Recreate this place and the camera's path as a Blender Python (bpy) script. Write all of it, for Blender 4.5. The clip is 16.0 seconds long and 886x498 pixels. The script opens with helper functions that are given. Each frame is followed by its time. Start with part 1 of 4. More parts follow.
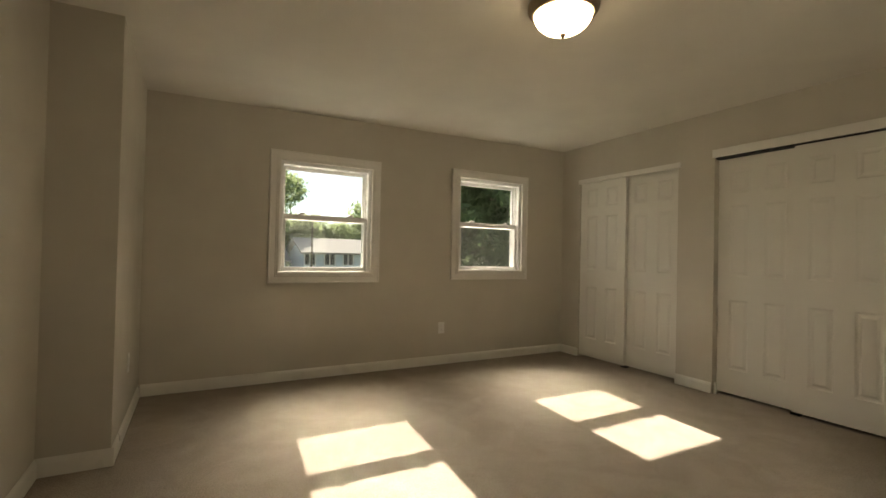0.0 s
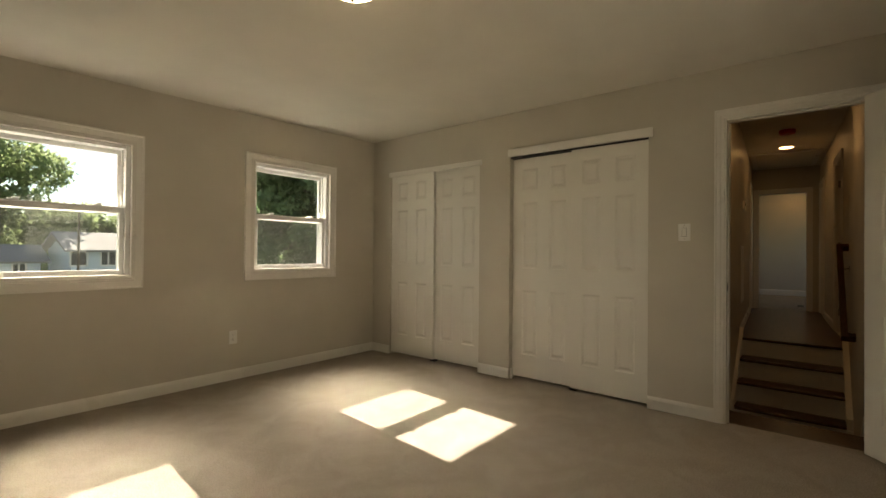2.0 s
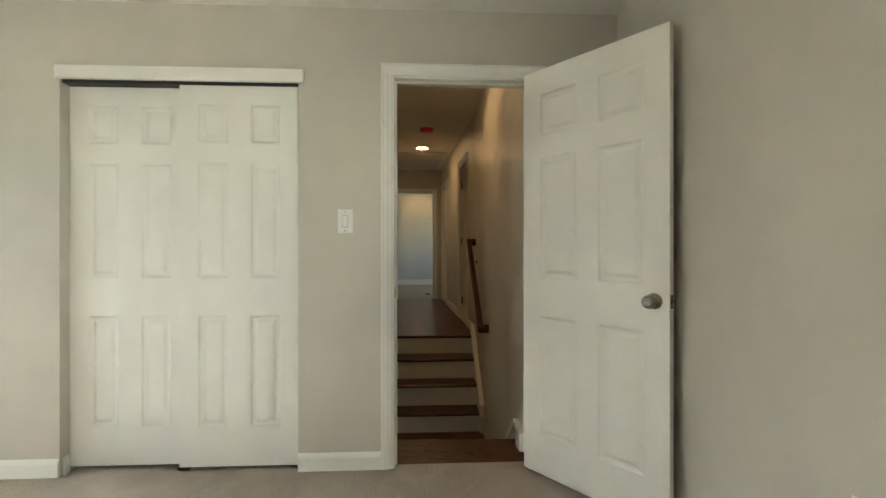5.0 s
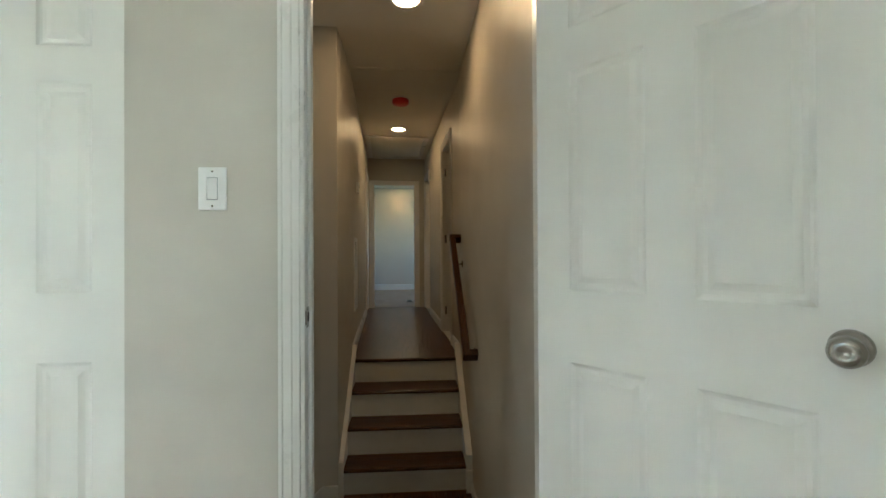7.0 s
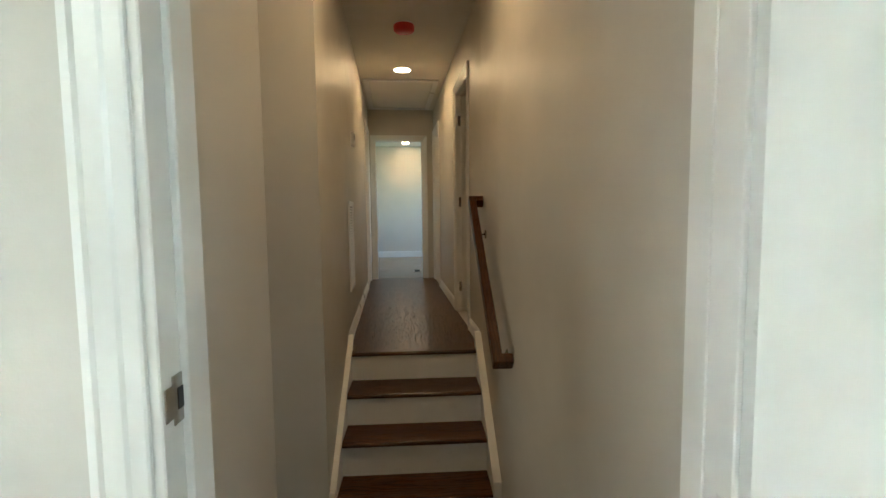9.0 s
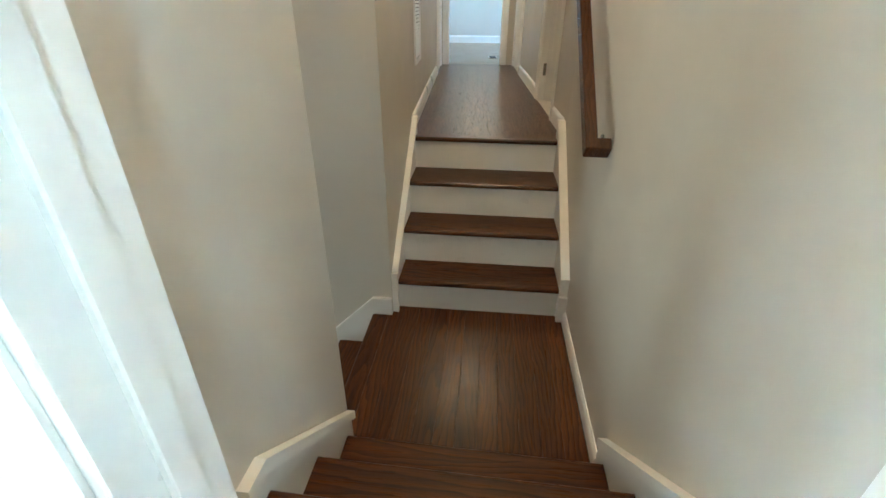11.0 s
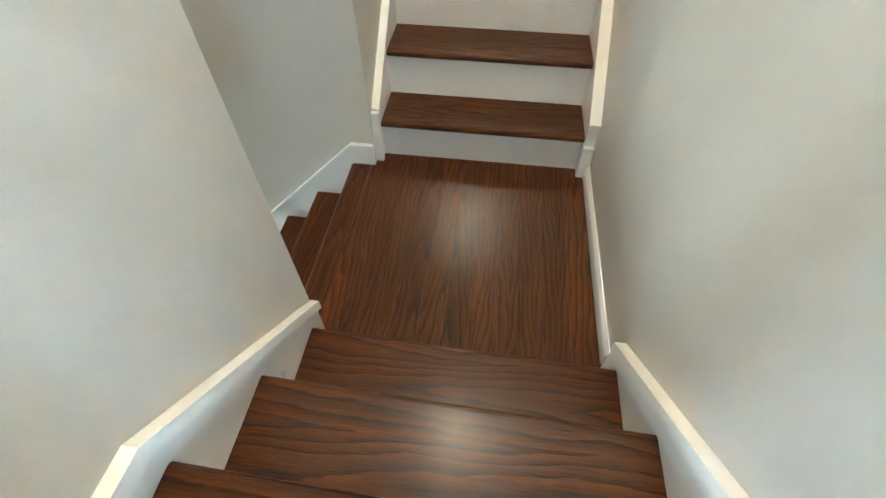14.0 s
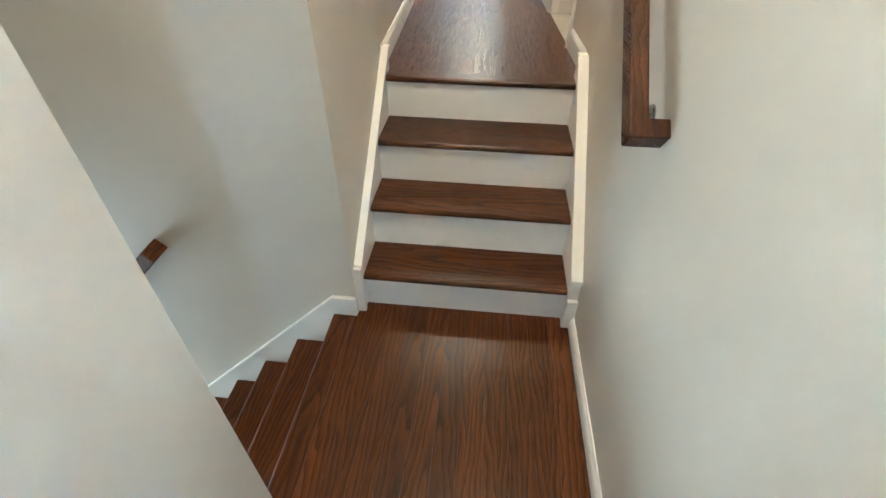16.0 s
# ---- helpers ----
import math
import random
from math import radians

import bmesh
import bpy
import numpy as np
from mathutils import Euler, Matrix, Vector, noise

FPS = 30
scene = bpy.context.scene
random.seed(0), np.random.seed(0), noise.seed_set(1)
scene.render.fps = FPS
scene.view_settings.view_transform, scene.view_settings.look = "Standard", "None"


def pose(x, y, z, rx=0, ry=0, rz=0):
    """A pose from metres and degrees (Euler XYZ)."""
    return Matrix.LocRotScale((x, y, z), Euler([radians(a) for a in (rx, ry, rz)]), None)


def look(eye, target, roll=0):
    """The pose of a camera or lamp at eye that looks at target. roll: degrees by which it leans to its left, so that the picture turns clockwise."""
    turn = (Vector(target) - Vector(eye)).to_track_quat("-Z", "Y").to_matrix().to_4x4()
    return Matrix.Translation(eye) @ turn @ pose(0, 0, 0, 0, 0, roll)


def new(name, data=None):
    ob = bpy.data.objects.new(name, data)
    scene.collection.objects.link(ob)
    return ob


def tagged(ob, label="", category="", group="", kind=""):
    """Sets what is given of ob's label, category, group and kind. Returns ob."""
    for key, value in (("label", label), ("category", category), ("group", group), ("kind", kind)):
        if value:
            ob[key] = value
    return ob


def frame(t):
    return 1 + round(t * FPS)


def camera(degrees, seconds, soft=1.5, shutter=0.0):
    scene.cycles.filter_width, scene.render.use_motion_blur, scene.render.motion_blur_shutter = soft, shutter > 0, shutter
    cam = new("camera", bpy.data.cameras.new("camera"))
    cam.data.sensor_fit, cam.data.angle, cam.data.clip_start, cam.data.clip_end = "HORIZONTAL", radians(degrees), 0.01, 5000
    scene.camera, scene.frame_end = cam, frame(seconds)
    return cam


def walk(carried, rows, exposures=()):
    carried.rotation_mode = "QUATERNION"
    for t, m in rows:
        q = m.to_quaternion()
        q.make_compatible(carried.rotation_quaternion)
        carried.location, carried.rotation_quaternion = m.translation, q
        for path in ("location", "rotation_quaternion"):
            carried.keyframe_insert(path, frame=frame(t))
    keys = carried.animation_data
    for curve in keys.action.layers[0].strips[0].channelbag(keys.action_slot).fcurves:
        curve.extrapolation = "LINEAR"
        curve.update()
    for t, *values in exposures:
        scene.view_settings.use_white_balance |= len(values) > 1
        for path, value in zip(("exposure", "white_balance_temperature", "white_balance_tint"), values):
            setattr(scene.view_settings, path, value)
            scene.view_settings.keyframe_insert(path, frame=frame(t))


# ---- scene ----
cam = camera(88.9, 16.0)
PATH = [
    (0, (1.704, 0.631, 1.116), (2.664, 2.385, 1.143), 1.3),
    (0.5, (1.728, 0.708, 1.117), (2.729, 2.439, 1.143), 1.1),
    (1, (1.754, 0.793, 1.127), (2.835, 2.475, 1.152), 1.1),
    (1.5, (1.878, 0.805, 1.142), (3.217, 2.291, 1.165), 0.8),
    (2, (2.021, 0.776, 1.128), (3.57, 2.04, 1.144), 0.5),
    (2.5, (2.205, 0.825, 1.158), (3.985, 1.737, 1.156), 0.6),
    (3, (2.316, 0.918, 1.184), (4.236, 1.478, 1.18), 0.3),
    (3.5, (2.512, 0.969, 1.17), (4.477, 1.342, 1.159), -0.0),
    (4, (2.733, 0.982, 1.151), (4.718, 1.231, 1.147), -0.0),
    (4.5, (2.979, 1.061, 1.128), (4.979, 1.058, 1.126), 0.1),
    (4.7, (3.063, 1.086, 1.142), (5.061, 1.007, 1.134), -0.0),
    (6.8, (4.146, 0.966, 1.116), (6.141, 0.82, 1.129), -0.1),
    (7, (4.236, 0.914, 1.104), (6.23, 0.768, 1.117), -0.3),
    (7.5, (4.436, 0.869, 1.134), (6.43, 0.706, 1.158), -0.1),
    (8, (4.669, 0.921, 1.133), (6.662, 0.751, 1.164), 0.2),
    (8.2, (4.738, 0.934, 1.136), (6.731, 0.766, 1.165), -0.0),
    (10.3, (5.366, 0.907, 1.053), (7.244, 0.98, 0.37), -0.1),
    (10.5, (5.366, 0.938, 1.004), (7.216, 1.04, 0.25), 0.2),
    (11, (5.373, 0.944, 0.928), (7.118, 1.112, -0.036), 0.4),
    (11.5, (5.366, 0.94, 0.892), (7.015, 1.115, -0.226), 0.5),
    (12, (5.385, 0.922, 0.87), (6.956, 1.109, -0.353), 0.4),
    (12.5, (5.453, 0.907, 0.837), (6.963, 1.097, -0.46), 0.3),
    (13, (5.609, 0.95, 0.81), (7.033, 1.123, -0.584), 0.6),
    (13.5, (5.691, 0.95, 0.775), (7.032, 1.116, -0.699), 0.2),
    (14, (5.818, 0.914, 0.771), (7.052, 1.071, -0.794), 0.0),
    (14.5, (5.891, 0.932, 0.82), (7.121, 1.076, -0.75), 0.3),
    (15, (5.942, 0.933, 0.867), (7.213, 1.078, -0.671), 0.3),
    (15.5, (5.991, 0.914, 0.901), (7.357, 1.064, -0.552), 0.2),
    (16, (6.035, 0.914, 0.927), (7.555, 1.059, -0.363), 0.7),
]
EXPOSURES = [
    (0.0, 1.95, 7850, 10), (1.5, 1.98, 7850, 10), (2.0, 2.10, 7850, 10), (2.5, 2.58, 7850, 10), (3.0, 3.00, 7800, 10), (3.5, 2.88, 7650, 9), (4.0, 2.86, 7150, 7), (4.7, 3.60, 6150, 3), (6.8, 3.85, 5080, -2),
    (8.2, 4.18, 5080, -2), (10.3, 5.72, 4620, -5), (11.0, 6.02, 4400, -6), (11.5, 6.02, 4350, -6), (12.0, 5.82, 4300, -7), (12.5, 6.05, 4250, -7), (13.0, 6.70, 4100, -7), (14.0, 6.84, 4050, -6), (15.0, 7.02, 4000, -5), (16.0, 6.85, 4030, -4),
]
SIZE = 1.026    # the plan's unit in metres
walk(cam, [(t, look(Vector(eye) * SIZE, Vector(target) * SIZE, roll)) for t, eye, target, roll in PATH], EXPOSURES)

# ---- world, sun ----
SUN_ELEVATION, SUN_X = radians(36.4), 0.090
world = bpy.data.worlds.new("sky")
world.use_nodes = True
scene.world = world
wt = world.node_tree
sky = wt.nodes.new("ShaderNodeTexSky")
sky.sky_type, sky.sun_disc, sky.dust_density = "NISHITA", False, 0.0
sky.sun_elevation, sky.sun_rotation = SUN_ELEVATION, math.atan2(SUN_X, 1.0)
bg = wt.nodes["Background"]
bg.inputs["Strength"].default_value = 0.052
wt.links.new(sky.outputs["Color"], bg.inputs["Color"])
sun_data = bpy.data.lights.new("sun", "SUN")
sun_data.energy, sun_data.angle, sun_data.color = 5.0, radians(0.5), (1.0, 0.96, 0.90)
sun = new("sun", sun_data)
sun.matrix_world = look((3 + SUN_X * 20, 24, 20 * math.tan(SUN_ELEVATION)), (3, 4, 0))


# ---- materials ----
def material(name, rough=0.5, metal=0.0, spec=0.5):
    m = bpy.data.materials.new(name)
    m.use_nodes = True
    b = m.node_tree.nodes["Principled BSDF"]
    b.inputs["Roughness"].default_value = rough
    b.inputs["Metallic"].default_value = metal
    b.inputs["Specular IOR Level"].default_value = spec
    return m, m.node_tree, b


def coords(nt, scale=(1, 1, 1)):
    tc = nt.nodes.new("ShaderNodeTexCoord")
    mp = nt.nodes.new("ShaderNodeMapping")
    mp.inputs["Scale"].default_value = scale
    nt.links.new(tc.outputs["Object"], mp.inputs["Vector"])
    return mp.outputs["Vector"]


def noise_tex(nt, vec, scale, detail=4.0, rough=0.55, distort=0.0):
    n = nt.nodes.new("ShaderNodeTexNoise")
    n.inputs["Scale"].default_value, n.inputs["Detail"].default_value = scale, detail
    n.inputs["Roughness"].default_value, n.inputs["Distortion"].default_value = rough, distort
    nt.links.new(vec, n.inputs["Vector"])
    return n.outputs["Fac"]


def ramp(nt, fac, stops):
    r = nt.nodes.new("ShaderNodeValToRGB")
    while len(r.color_ramp.elements) < len(stops):
        r.color_ramp.elements.new(0.5)
    for e, (p, c) in zip(r.color_ramp.elements, stops):
        e.position, e.color = p, (*c, 1)
    nt.links.new(fac, r.inputs["Fac"])
    return r.outputs["Color"]


def bump(nt, b, height, strength, distance):
    n = nt.nodes.new("ShaderNodeBump")
    n.inputs["Strength"].default_value, n.inputs["Distance"].default_value = strength, distance
    nt.links.new(height, n.inputs["Height"])
    nt.links.new(n.outputs["Normal"], b.inputs["Normal"])


def mixed(nt, a, b, fac, mode="MIX"):
    m = nt.nodes.new("ShaderNodeMix")
    m.data_type, m.blend_type = "RGBA", mode
    for sock, v in ((m.inputs[6], a), (m.inputs[7], b)):
        if isinstance(v, tuple):
            sock.default_value = (*v, 1)
        else:
            nt.links.new(v, sock)
    if isinstance(fac, float):
        m.inputs[0].default_value = fac
    else:
        nt.links.new(fac, m.inputs[0])
    return m.outputs[2]


def shade(c, k):
    return tuple(v * k for v in c)


def paint(name, c, rough, relief=0.15, grain=260.0, wear=0.05):
    """Rolled paint: faint blotches, an orange-peel relief."""
    m, nt, b = material(name, rough)
    v = coords(nt)
    col = ramp(nt, noise_tex(nt, v, 1.7, 3), [(0.3, shade(c, 1 - wear)), (0.7, shade(c, 1 + wear * 0.6))])
    nt.links.new(col, b.inputs["Base Color"])
    rr = ramp(nt, noise_tex(nt, v, 5.0, 4), [(0.3, (rough - 0.06,) * 3), (0.7, (rough + 0.06,) * 3)])
    nt.links.new(rr, b.inputs["Roughness"])
    bump(nt, b, noise_tex(nt, v, grain, 2), relief, 0.0012)
    return m


def wood(name, dark, mid, light, axis="x", rough=0.27):
    """Stained oak with the grain along an axis; each board its own tone and figure."""
    m, nt, b = material(name, rough, 0.0, 0.2)
    tc = nt.nodes.new("ShaderNodeTexCoord")
    info = nt.nodes.new("ShaderNodeObjectInfo")
    shift = nt.nodes.new("ShaderNodeVectorMath")
    shift.operation = "MULTIPLY_ADD"
    shift.inputs[1].default_value = (7.3, 5.1, 3.7)
    comb = nt.nodes.new("ShaderNodeCombineXYZ")
    for s in ("X", "Y", "Z"):
        nt.links.new(info.outputs["Random"], comb.inputs[s])
    nt.links.new(comb.outputs["Vector"], shift.inputs[0])
    nt.links.new(tc.outputs["Object"], shift.inputs[2])

    def scaled(along, across):
        mp = nt.nodes.new("ShaderNodeMapping")
        mp.inputs["Scale"].default_value = (along, across, across) if axis == "x" else (across, along, across)
        nt.links.new(shift.outputs["Vector"], mp.inputs["Vector"])
        return mp.outputs["Vector"]

    def calc(op, a, b=None, c=None):
        n = nt.nodes.new("ShaderNodeMath")
        n.operation = op
        for sock, v in zip(n.inputs, (a, b, c)):
            if isinstance(v, (int, float)):
                sock.default_value = v
            elif v is not None:
                nt.links.new(v, sock)
        return n.outputs["Value"]

    # growth rings of a flat-sawn board: nested arches along the heart, straight lines at the edges
    sep = nt.nodes.new("ShaderNodeSeparateXYZ")
    nt.links.new(shift.outputs["Vector"], sep.inputs["Vector"])
    along, across = (sep.outputs["X"], sep.outputs["Y"]) if axis == "x" else (sep.outputs["Y"], sep.outputs["X"])
    sway = noise_tex(nt, scaled(1.9, 5.0), 1.0, 2)
    ripple = noise_tex(nt, scaled(4.0, 24.0), 1.0, 4)
    heart = calc("PINGPONG", calc("MULTIPLY_ADD", sway, 0.09, across), 0.105)
    dist = calc("SQRT", calc("MULTIPLY_ADD", heart, heart, 0.0009))
    phase = calc("MULTIPLY_ADD", along, 0.05, dist)
    phase = calc("MULTIPLY_ADD", ripple, 0.03, phase)
    ring = calc("FRACT", calc("MULTIPLY", phase, 58.0 if axis == "x" else 44.0))
    pores = noise_tex(nt, scaled(9, 300), 1.0, 3, 0.6)
    broad = noise_tex(nt, scaled(1.5, 12), 1.0, 3)
    col = ramp(nt, ring, [(0.0, light), (0.05, dark), (0.14, shade(dark, 1.6)), (0.36, mid), (0.90, light)])
    col = mixed(nt, col, ramp(nt, pores, [(0.38, shade(dark, 0.8)), (0.56, light)]), 0.36)
    col = mixed(nt, col, ramp(nt, broad, [(0.3, (0.6,) * 3), (0.7, (1.15,) * 3)]), 0.7, "MULTIPLY")
    tone = nt.nodes.new("ShaderNodeMapRange")
    tone.inputs["To Min"].default_value, tone.inputs["To Max"].default_value = 0.8, 1.15
    nt.links.new(info.outputs["Random"], tone.inputs["Value"])
    hsv = nt.nodes.new("ShaderNodeHueSaturation")
    nt.links.new(tone.outputs["Result"], hsv.inputs["Value"])
    nt.links.new(col, hsv.inputs["Color"])
    nt.links.new(hsv.outputs["Color"], b.inputs["Base Color"])
    rr = ramp(nt, pores, [(0.3, (rough + 0.14,) * 3), (0.6, (rough,) * 3)])
    nt.links.new(rr, b.inputs["Roughness"])
    bump(nt, b, pores, 0.18, 0.0008)
    b.inputs["Coat Weight"].default_value, b.inputs["Coat Roughness"].default_value = 0.10, 0.26
    return m


def plain(name, c, rough=0.5, metal=0.0, grain=40.0, wear=0.08):
    m, nt, b = material(name, rough, metal)
    v = coords(nt)
    col = ramp(nt, noise_tex(nt, v, grain, 3), [(0.3, shade(c, 1 - wear)), (0.7, shade(c, 1 + wear))])
    nt.links.new(col, b.inputs["Base Color"])
    return m


def glow(name, c, strength):
    m, nt, b = material(name, 0.3)
    b.inputs["Base Color"].default_value = (0.85, 0.83, 0.78, 1)
    b.inputs["Emission Color"].default_value = (*c, 1)
    b.inputs["Emission Strength"].default_value = strength
    return m


WALL = paint("wall_paint", (0.58, 0.54, 0.465), 0.46)
CEILING = paint("ceiling_paint", (0.74, 0.71, 0.64), 0.8, 0.3, 120)
TRIM = paint("trim_paint", (0.80, 0.78, 0.73), 0.32, 0.05, 90, 0.03)
DOOR = paint("door_paint", (0.80, 0.78, 0.72), 0.38, 0.08, 150, 0.03)
CAP = paint("cap_paint", (0.82, 0.80, 0.745), 0.35, 0.05, 90, 0.03)
VINYL = paint("window_vinyl", (0.83, 0.83, 0.81), 0.3, 0.02, 60, 0.02)
WHITE = plain("white_plastic", (0.82, 0.81, 0.78), 0.3, 0, 20, 0.02)
# grey that paints the shadow in the gap round the switch rocker
GAP_SHADE = plain("rocker_gap_grey", (0.25, 0.25, 0.24), 0.5)
DARK = plain("dark_gap", (0.02, 0.02, 0.02), 0.6)
OAK_X = wood("oak_boards_along", (0.014, 0.0038, 0.0007), (0.066, 0.0196, 0.0028), (0.110, 0.0360, 0.0052), "x")
OAK_Y = wood("oak_boards_across", (0.009, 0.0025, 0.0005), (0.056, 0.0166, 0.0024), (0.098, 0.0320, 0.0046), "y")
RAIL = wood("oak_rail", (0.022, 0.0065, 0.0018), (0.064, 0.021, 0.005), (0.105, 0.038, 0.010), "x", 0.25)
NICKEL = plain("brushed_nickel", (0.40, 0.38, 0.345), 0.22, 1.0, 90, 0.06)
BRONZE = plain("bronze_rim", (0.34, 0.26, 0.18), 0.32, 1.0, 60, 0.1)
RED = plain("red_plastic", (0.62, 0.035, 0.02), 0.4, 0, 30, 0.05)
SHADE_GLOW = glow("lit_frosted_glass", (1.0, 0.83, 0.58), 3.2)
LAMP_GLOW = glow("lit_downlight", (1.0, 0.58, 0.25), 7.6)


def make_glass():
    m, nt, b = material("window_glass", 0.0)
    b.inputs["Transmission Weight"].default_value = 1.0
    b.inputs["IOR"].default_value = 1.45
    b.inputs["Base Color"].default_value = (0.97, 0.99, 0.98, 1)
    return m


def make_carpet():
    m, nt, b = material("beige_carpet", 1.0, 0, 0.05)
    v = coords(nt)
    tuft = noise_tex(nt, v, 150, 4, 0.8)
    fleck = ramp(nt, tuft, [(0.36, (0.25, 0.208, 0.168)), (0.60, (0.43, 0.376, 0.318))])
    lay = ramp(nt, noise_tex(nt, v, 3.2, 4, 0.6, 1.2), [(0.38, (0.91,) * 3), (0.62, (1.04,) * 3)])
    nt.links.new(mixed(nt, fleck, lay, 1.0, "MULTIPLY"), b.inputs["Base Color"])
    h = nt.nodes.new("ShaderNodeMath")
    h.operation = "ADD"
    nt.links.new(tuft, h.inputs[0])
    nt.links.new(noise_tex(nt, v, 60, 3), h.inputs[1])
    bump(nt, b, h.outputs["Value"], 0.55, 0.005)
    return m


def make_leaf(name, a, c):
    m, nt, b = material(name, 0.55, 0, 0.3)
    g = nt.nodes.new("ShaderNodeNewGeometry")
    nt.links.new(ramp(nt, g.outputs["Random Per Island"], [(0.0, a), (1.0, c)]), b.inputs["Base Color"])
    t = nt.nodes.new("ShaderNodeBsdfTranslucent")
    t.inputs["Color"].default_value = (*shade(c, 2.6), 1)
    mx = nt.nodes.new("ShaderNodeMixShader")
    mx.inputs["Fac"].default_value = 0.45
    out = nt.nodes["Material Output"]
    nt.links.new(b.outputs["BSDF"], mx.inputs[1])
    nt.links.new(t.outputs["BSDF"], mx.inputs[2])
    nt.links.new(mx.outputs["Shader"], out.inputs["Surface"])
    return m


def make_screen():
    m, nt, b = material("insect_mesh", 0.6)
    b.inputs["Base Color"].default_value = (0.2, 0.2, 0.195, 1)
    t = nt.nodes.new("ShaderNodeBsdfTranslucent")
    t.inputs["Color"].default_value = (0.05, 0.05, 0.048, 1)
    clear = nt.nodes.new("ShaderNodeBsdfTransparent")
    wire, net = nt.nodes.new("ShaderNodeMixShader"), nt.nodes.new("ShaderNodeMixShader")
    wire.inputs["Fac"].default_value, net.inputs["Fac"].default_value = 0.5, 0.13
    nt.links.new(b.outputs["BSDF"], wire.inputs[1])
    nt.links.new(t.outputs["BSDF"], wire.inputs[2])
    nt.links.new(clear.outputs["BSDF"], net.inputs[1])
    nt.links.new(wire.outputs["Shader"], net.inputs[2])
    nt.links.new(net.outputs["Shader"], nt.nodes["Material Output"].inputs["Surface"])
    return m


SCREEN = make_screen()
GLASS = make_glass()
CARPET = make_carpet()
LEAF = make_leaf("broad_leaves", (0.075, 0.105, 0.05), (0.14, 0.175, 0.085))
NEEDLE = make_leaf("conifer_needles", (0.045, 0.08, 0.04), (0.10, 0.15, 0.07))
BARK = plain("bark", (0.10, 0.075, 0.055), 0.9, 0, 12, 0.3)
GRASS = plain("grass", (0.08, 0.12, 0.035), 0.9, 0, 6, 0.35)
SIDING = plain("pale_siding", (0.60, 0.70, 0.80), 0.6, 0, 3, 0.04)
ROOFING = plain("grey_shingles", (0.25, 0.24, 0.23), 0.9, 0, 14, 0.12)
PANE = plain("dark_panes", (0.03, 0.04, 0.05), 0.1, 0, 3, 0.2)


# ---- builders ----
def mesh_of(bm, name, mat, smooth=False, m=None):
    if m is not None:
        bmesh.ops.transform(bm, matrix=m, verts=bm.verts)
    bmesh.ops.recalc_face_normals(bm, faces=bm.faces)
    me = bpy.data.meshes.new(name)
    bm.to_mesh(me)
    bm.free()
    if smooth:
        for p in me.polygons:
            p.use_smooth = True
    me.materials.append(mat)
    return me


def thing(name, label, category, group="", kind="", at=(0, 0, 0)):
    ob = new(name)
    ob.empty_display_size = 0.1
    ob.location = at
    return tagged(ob, label, category, group, kind)


def part(name, bm, mat, parent, label="", smooth=False, m=None):
    """One bmesh, given in the world's metres, as one mesh object under a thing or a part."""
    base = parent
    off = Vector((0, 0, 0))
    while base is not None:
        off += base.location
        base = base.parent
    bmesh.ops.translate(bm, verts=bm.verts, vec=-off)
    ob = new(name, mesh_of(bm, name, mat, smooth, m))
    ob.parent = parent
    return tagged(ob, label)


def solid(name, bm, mat, label, category, kind="structure", group="", smooth=False):
    ob = new(name, mesh_of(bm, name, mat, smooth))
    return tagged(ob, label, category, group, kind)


def box(x0, x1, y0, y1, z0, z1, bevel=0.0, bm=None, segments=1):
    b = bmesh.new()
    bmesh.ops.create_cube(b, size=1)
    for v in b.verts:
        v.co = Vector(((x0 + x1) / 2 + v.co.x * (x1 - x0), (y0 + y1) / 2 + v.co.y * (y1 - y0), (z0 + z1) / 2 + v.co.z * (z1 - z0)))
    if bevel:
        bmesh.ops.bevel(b, geom=b.edges[:], offset=bevel, segments=segments, affect="EDGES", profile=0.5)
    return merge(bm, b)


def merge(bm, b):
    if bm is None:
        return b
    me = bpy.data.meshes.new("tmp")
    b.to_mesh(me)
    b.free()
    bm.from_mesh(me)
    bpy.data.meshes.remove(me)
    return bm


def moved(bm, m):
    bmesh.ops.transform(bm, matrix=m, verts=bm.verts)
    return bm


def prism(poly, c0, c1, axis="y", bm=None):
    """A flat outline pushed from c0 to c1. axis y: outline in (x, z); x: outline in (y, z); z: outline in (x, y)."""
    b = bmesh.new()
    put = {"y": lambda p, c: (p[0], c, p[1]), "x": lambda p, c: (c, p[0], p[1]), "z": lambda p, c: (p[0], p[1], c)}[axis]
    lo = [b.verts.new(put(p, c0)) for p in poly]
    hi = [b.verts.new(put(p, c1)) for p in poly]
    b.faces.new(lo)
    b.faces.new(hi[::-1])
    for i in range(len(poly)):
        j = (i + 1) % len(poly)
        b.faces.new((lo[i], lo[j], hi[j], hi[i]))
    return merge(bm, b)


def lathe(profile, steps=40, bm=None):
    """A profile of (radius, z) turned round the z axis."""
    b = bmesh.new()
    rings = []
    for r, z in profile:
        rings.append([b.verts.new((max(r, 1e-5) * math.cos(2 * math.pi * k / steps), max(r, 1e-5) * math.sin(2 * math.pi * k / steps), z)) for k in range(steps)])
    for a, c in zip(rings, rings[1:]):
        for k in range(steps):
            b.faces.new((a[k], a[(k + 1) % steps], c[(k + 1) % steps], c[k]))
    bmesh.ops.remove_doubles(b, verts=b.verts, dist=1e-4)
    return merge(bm, b)


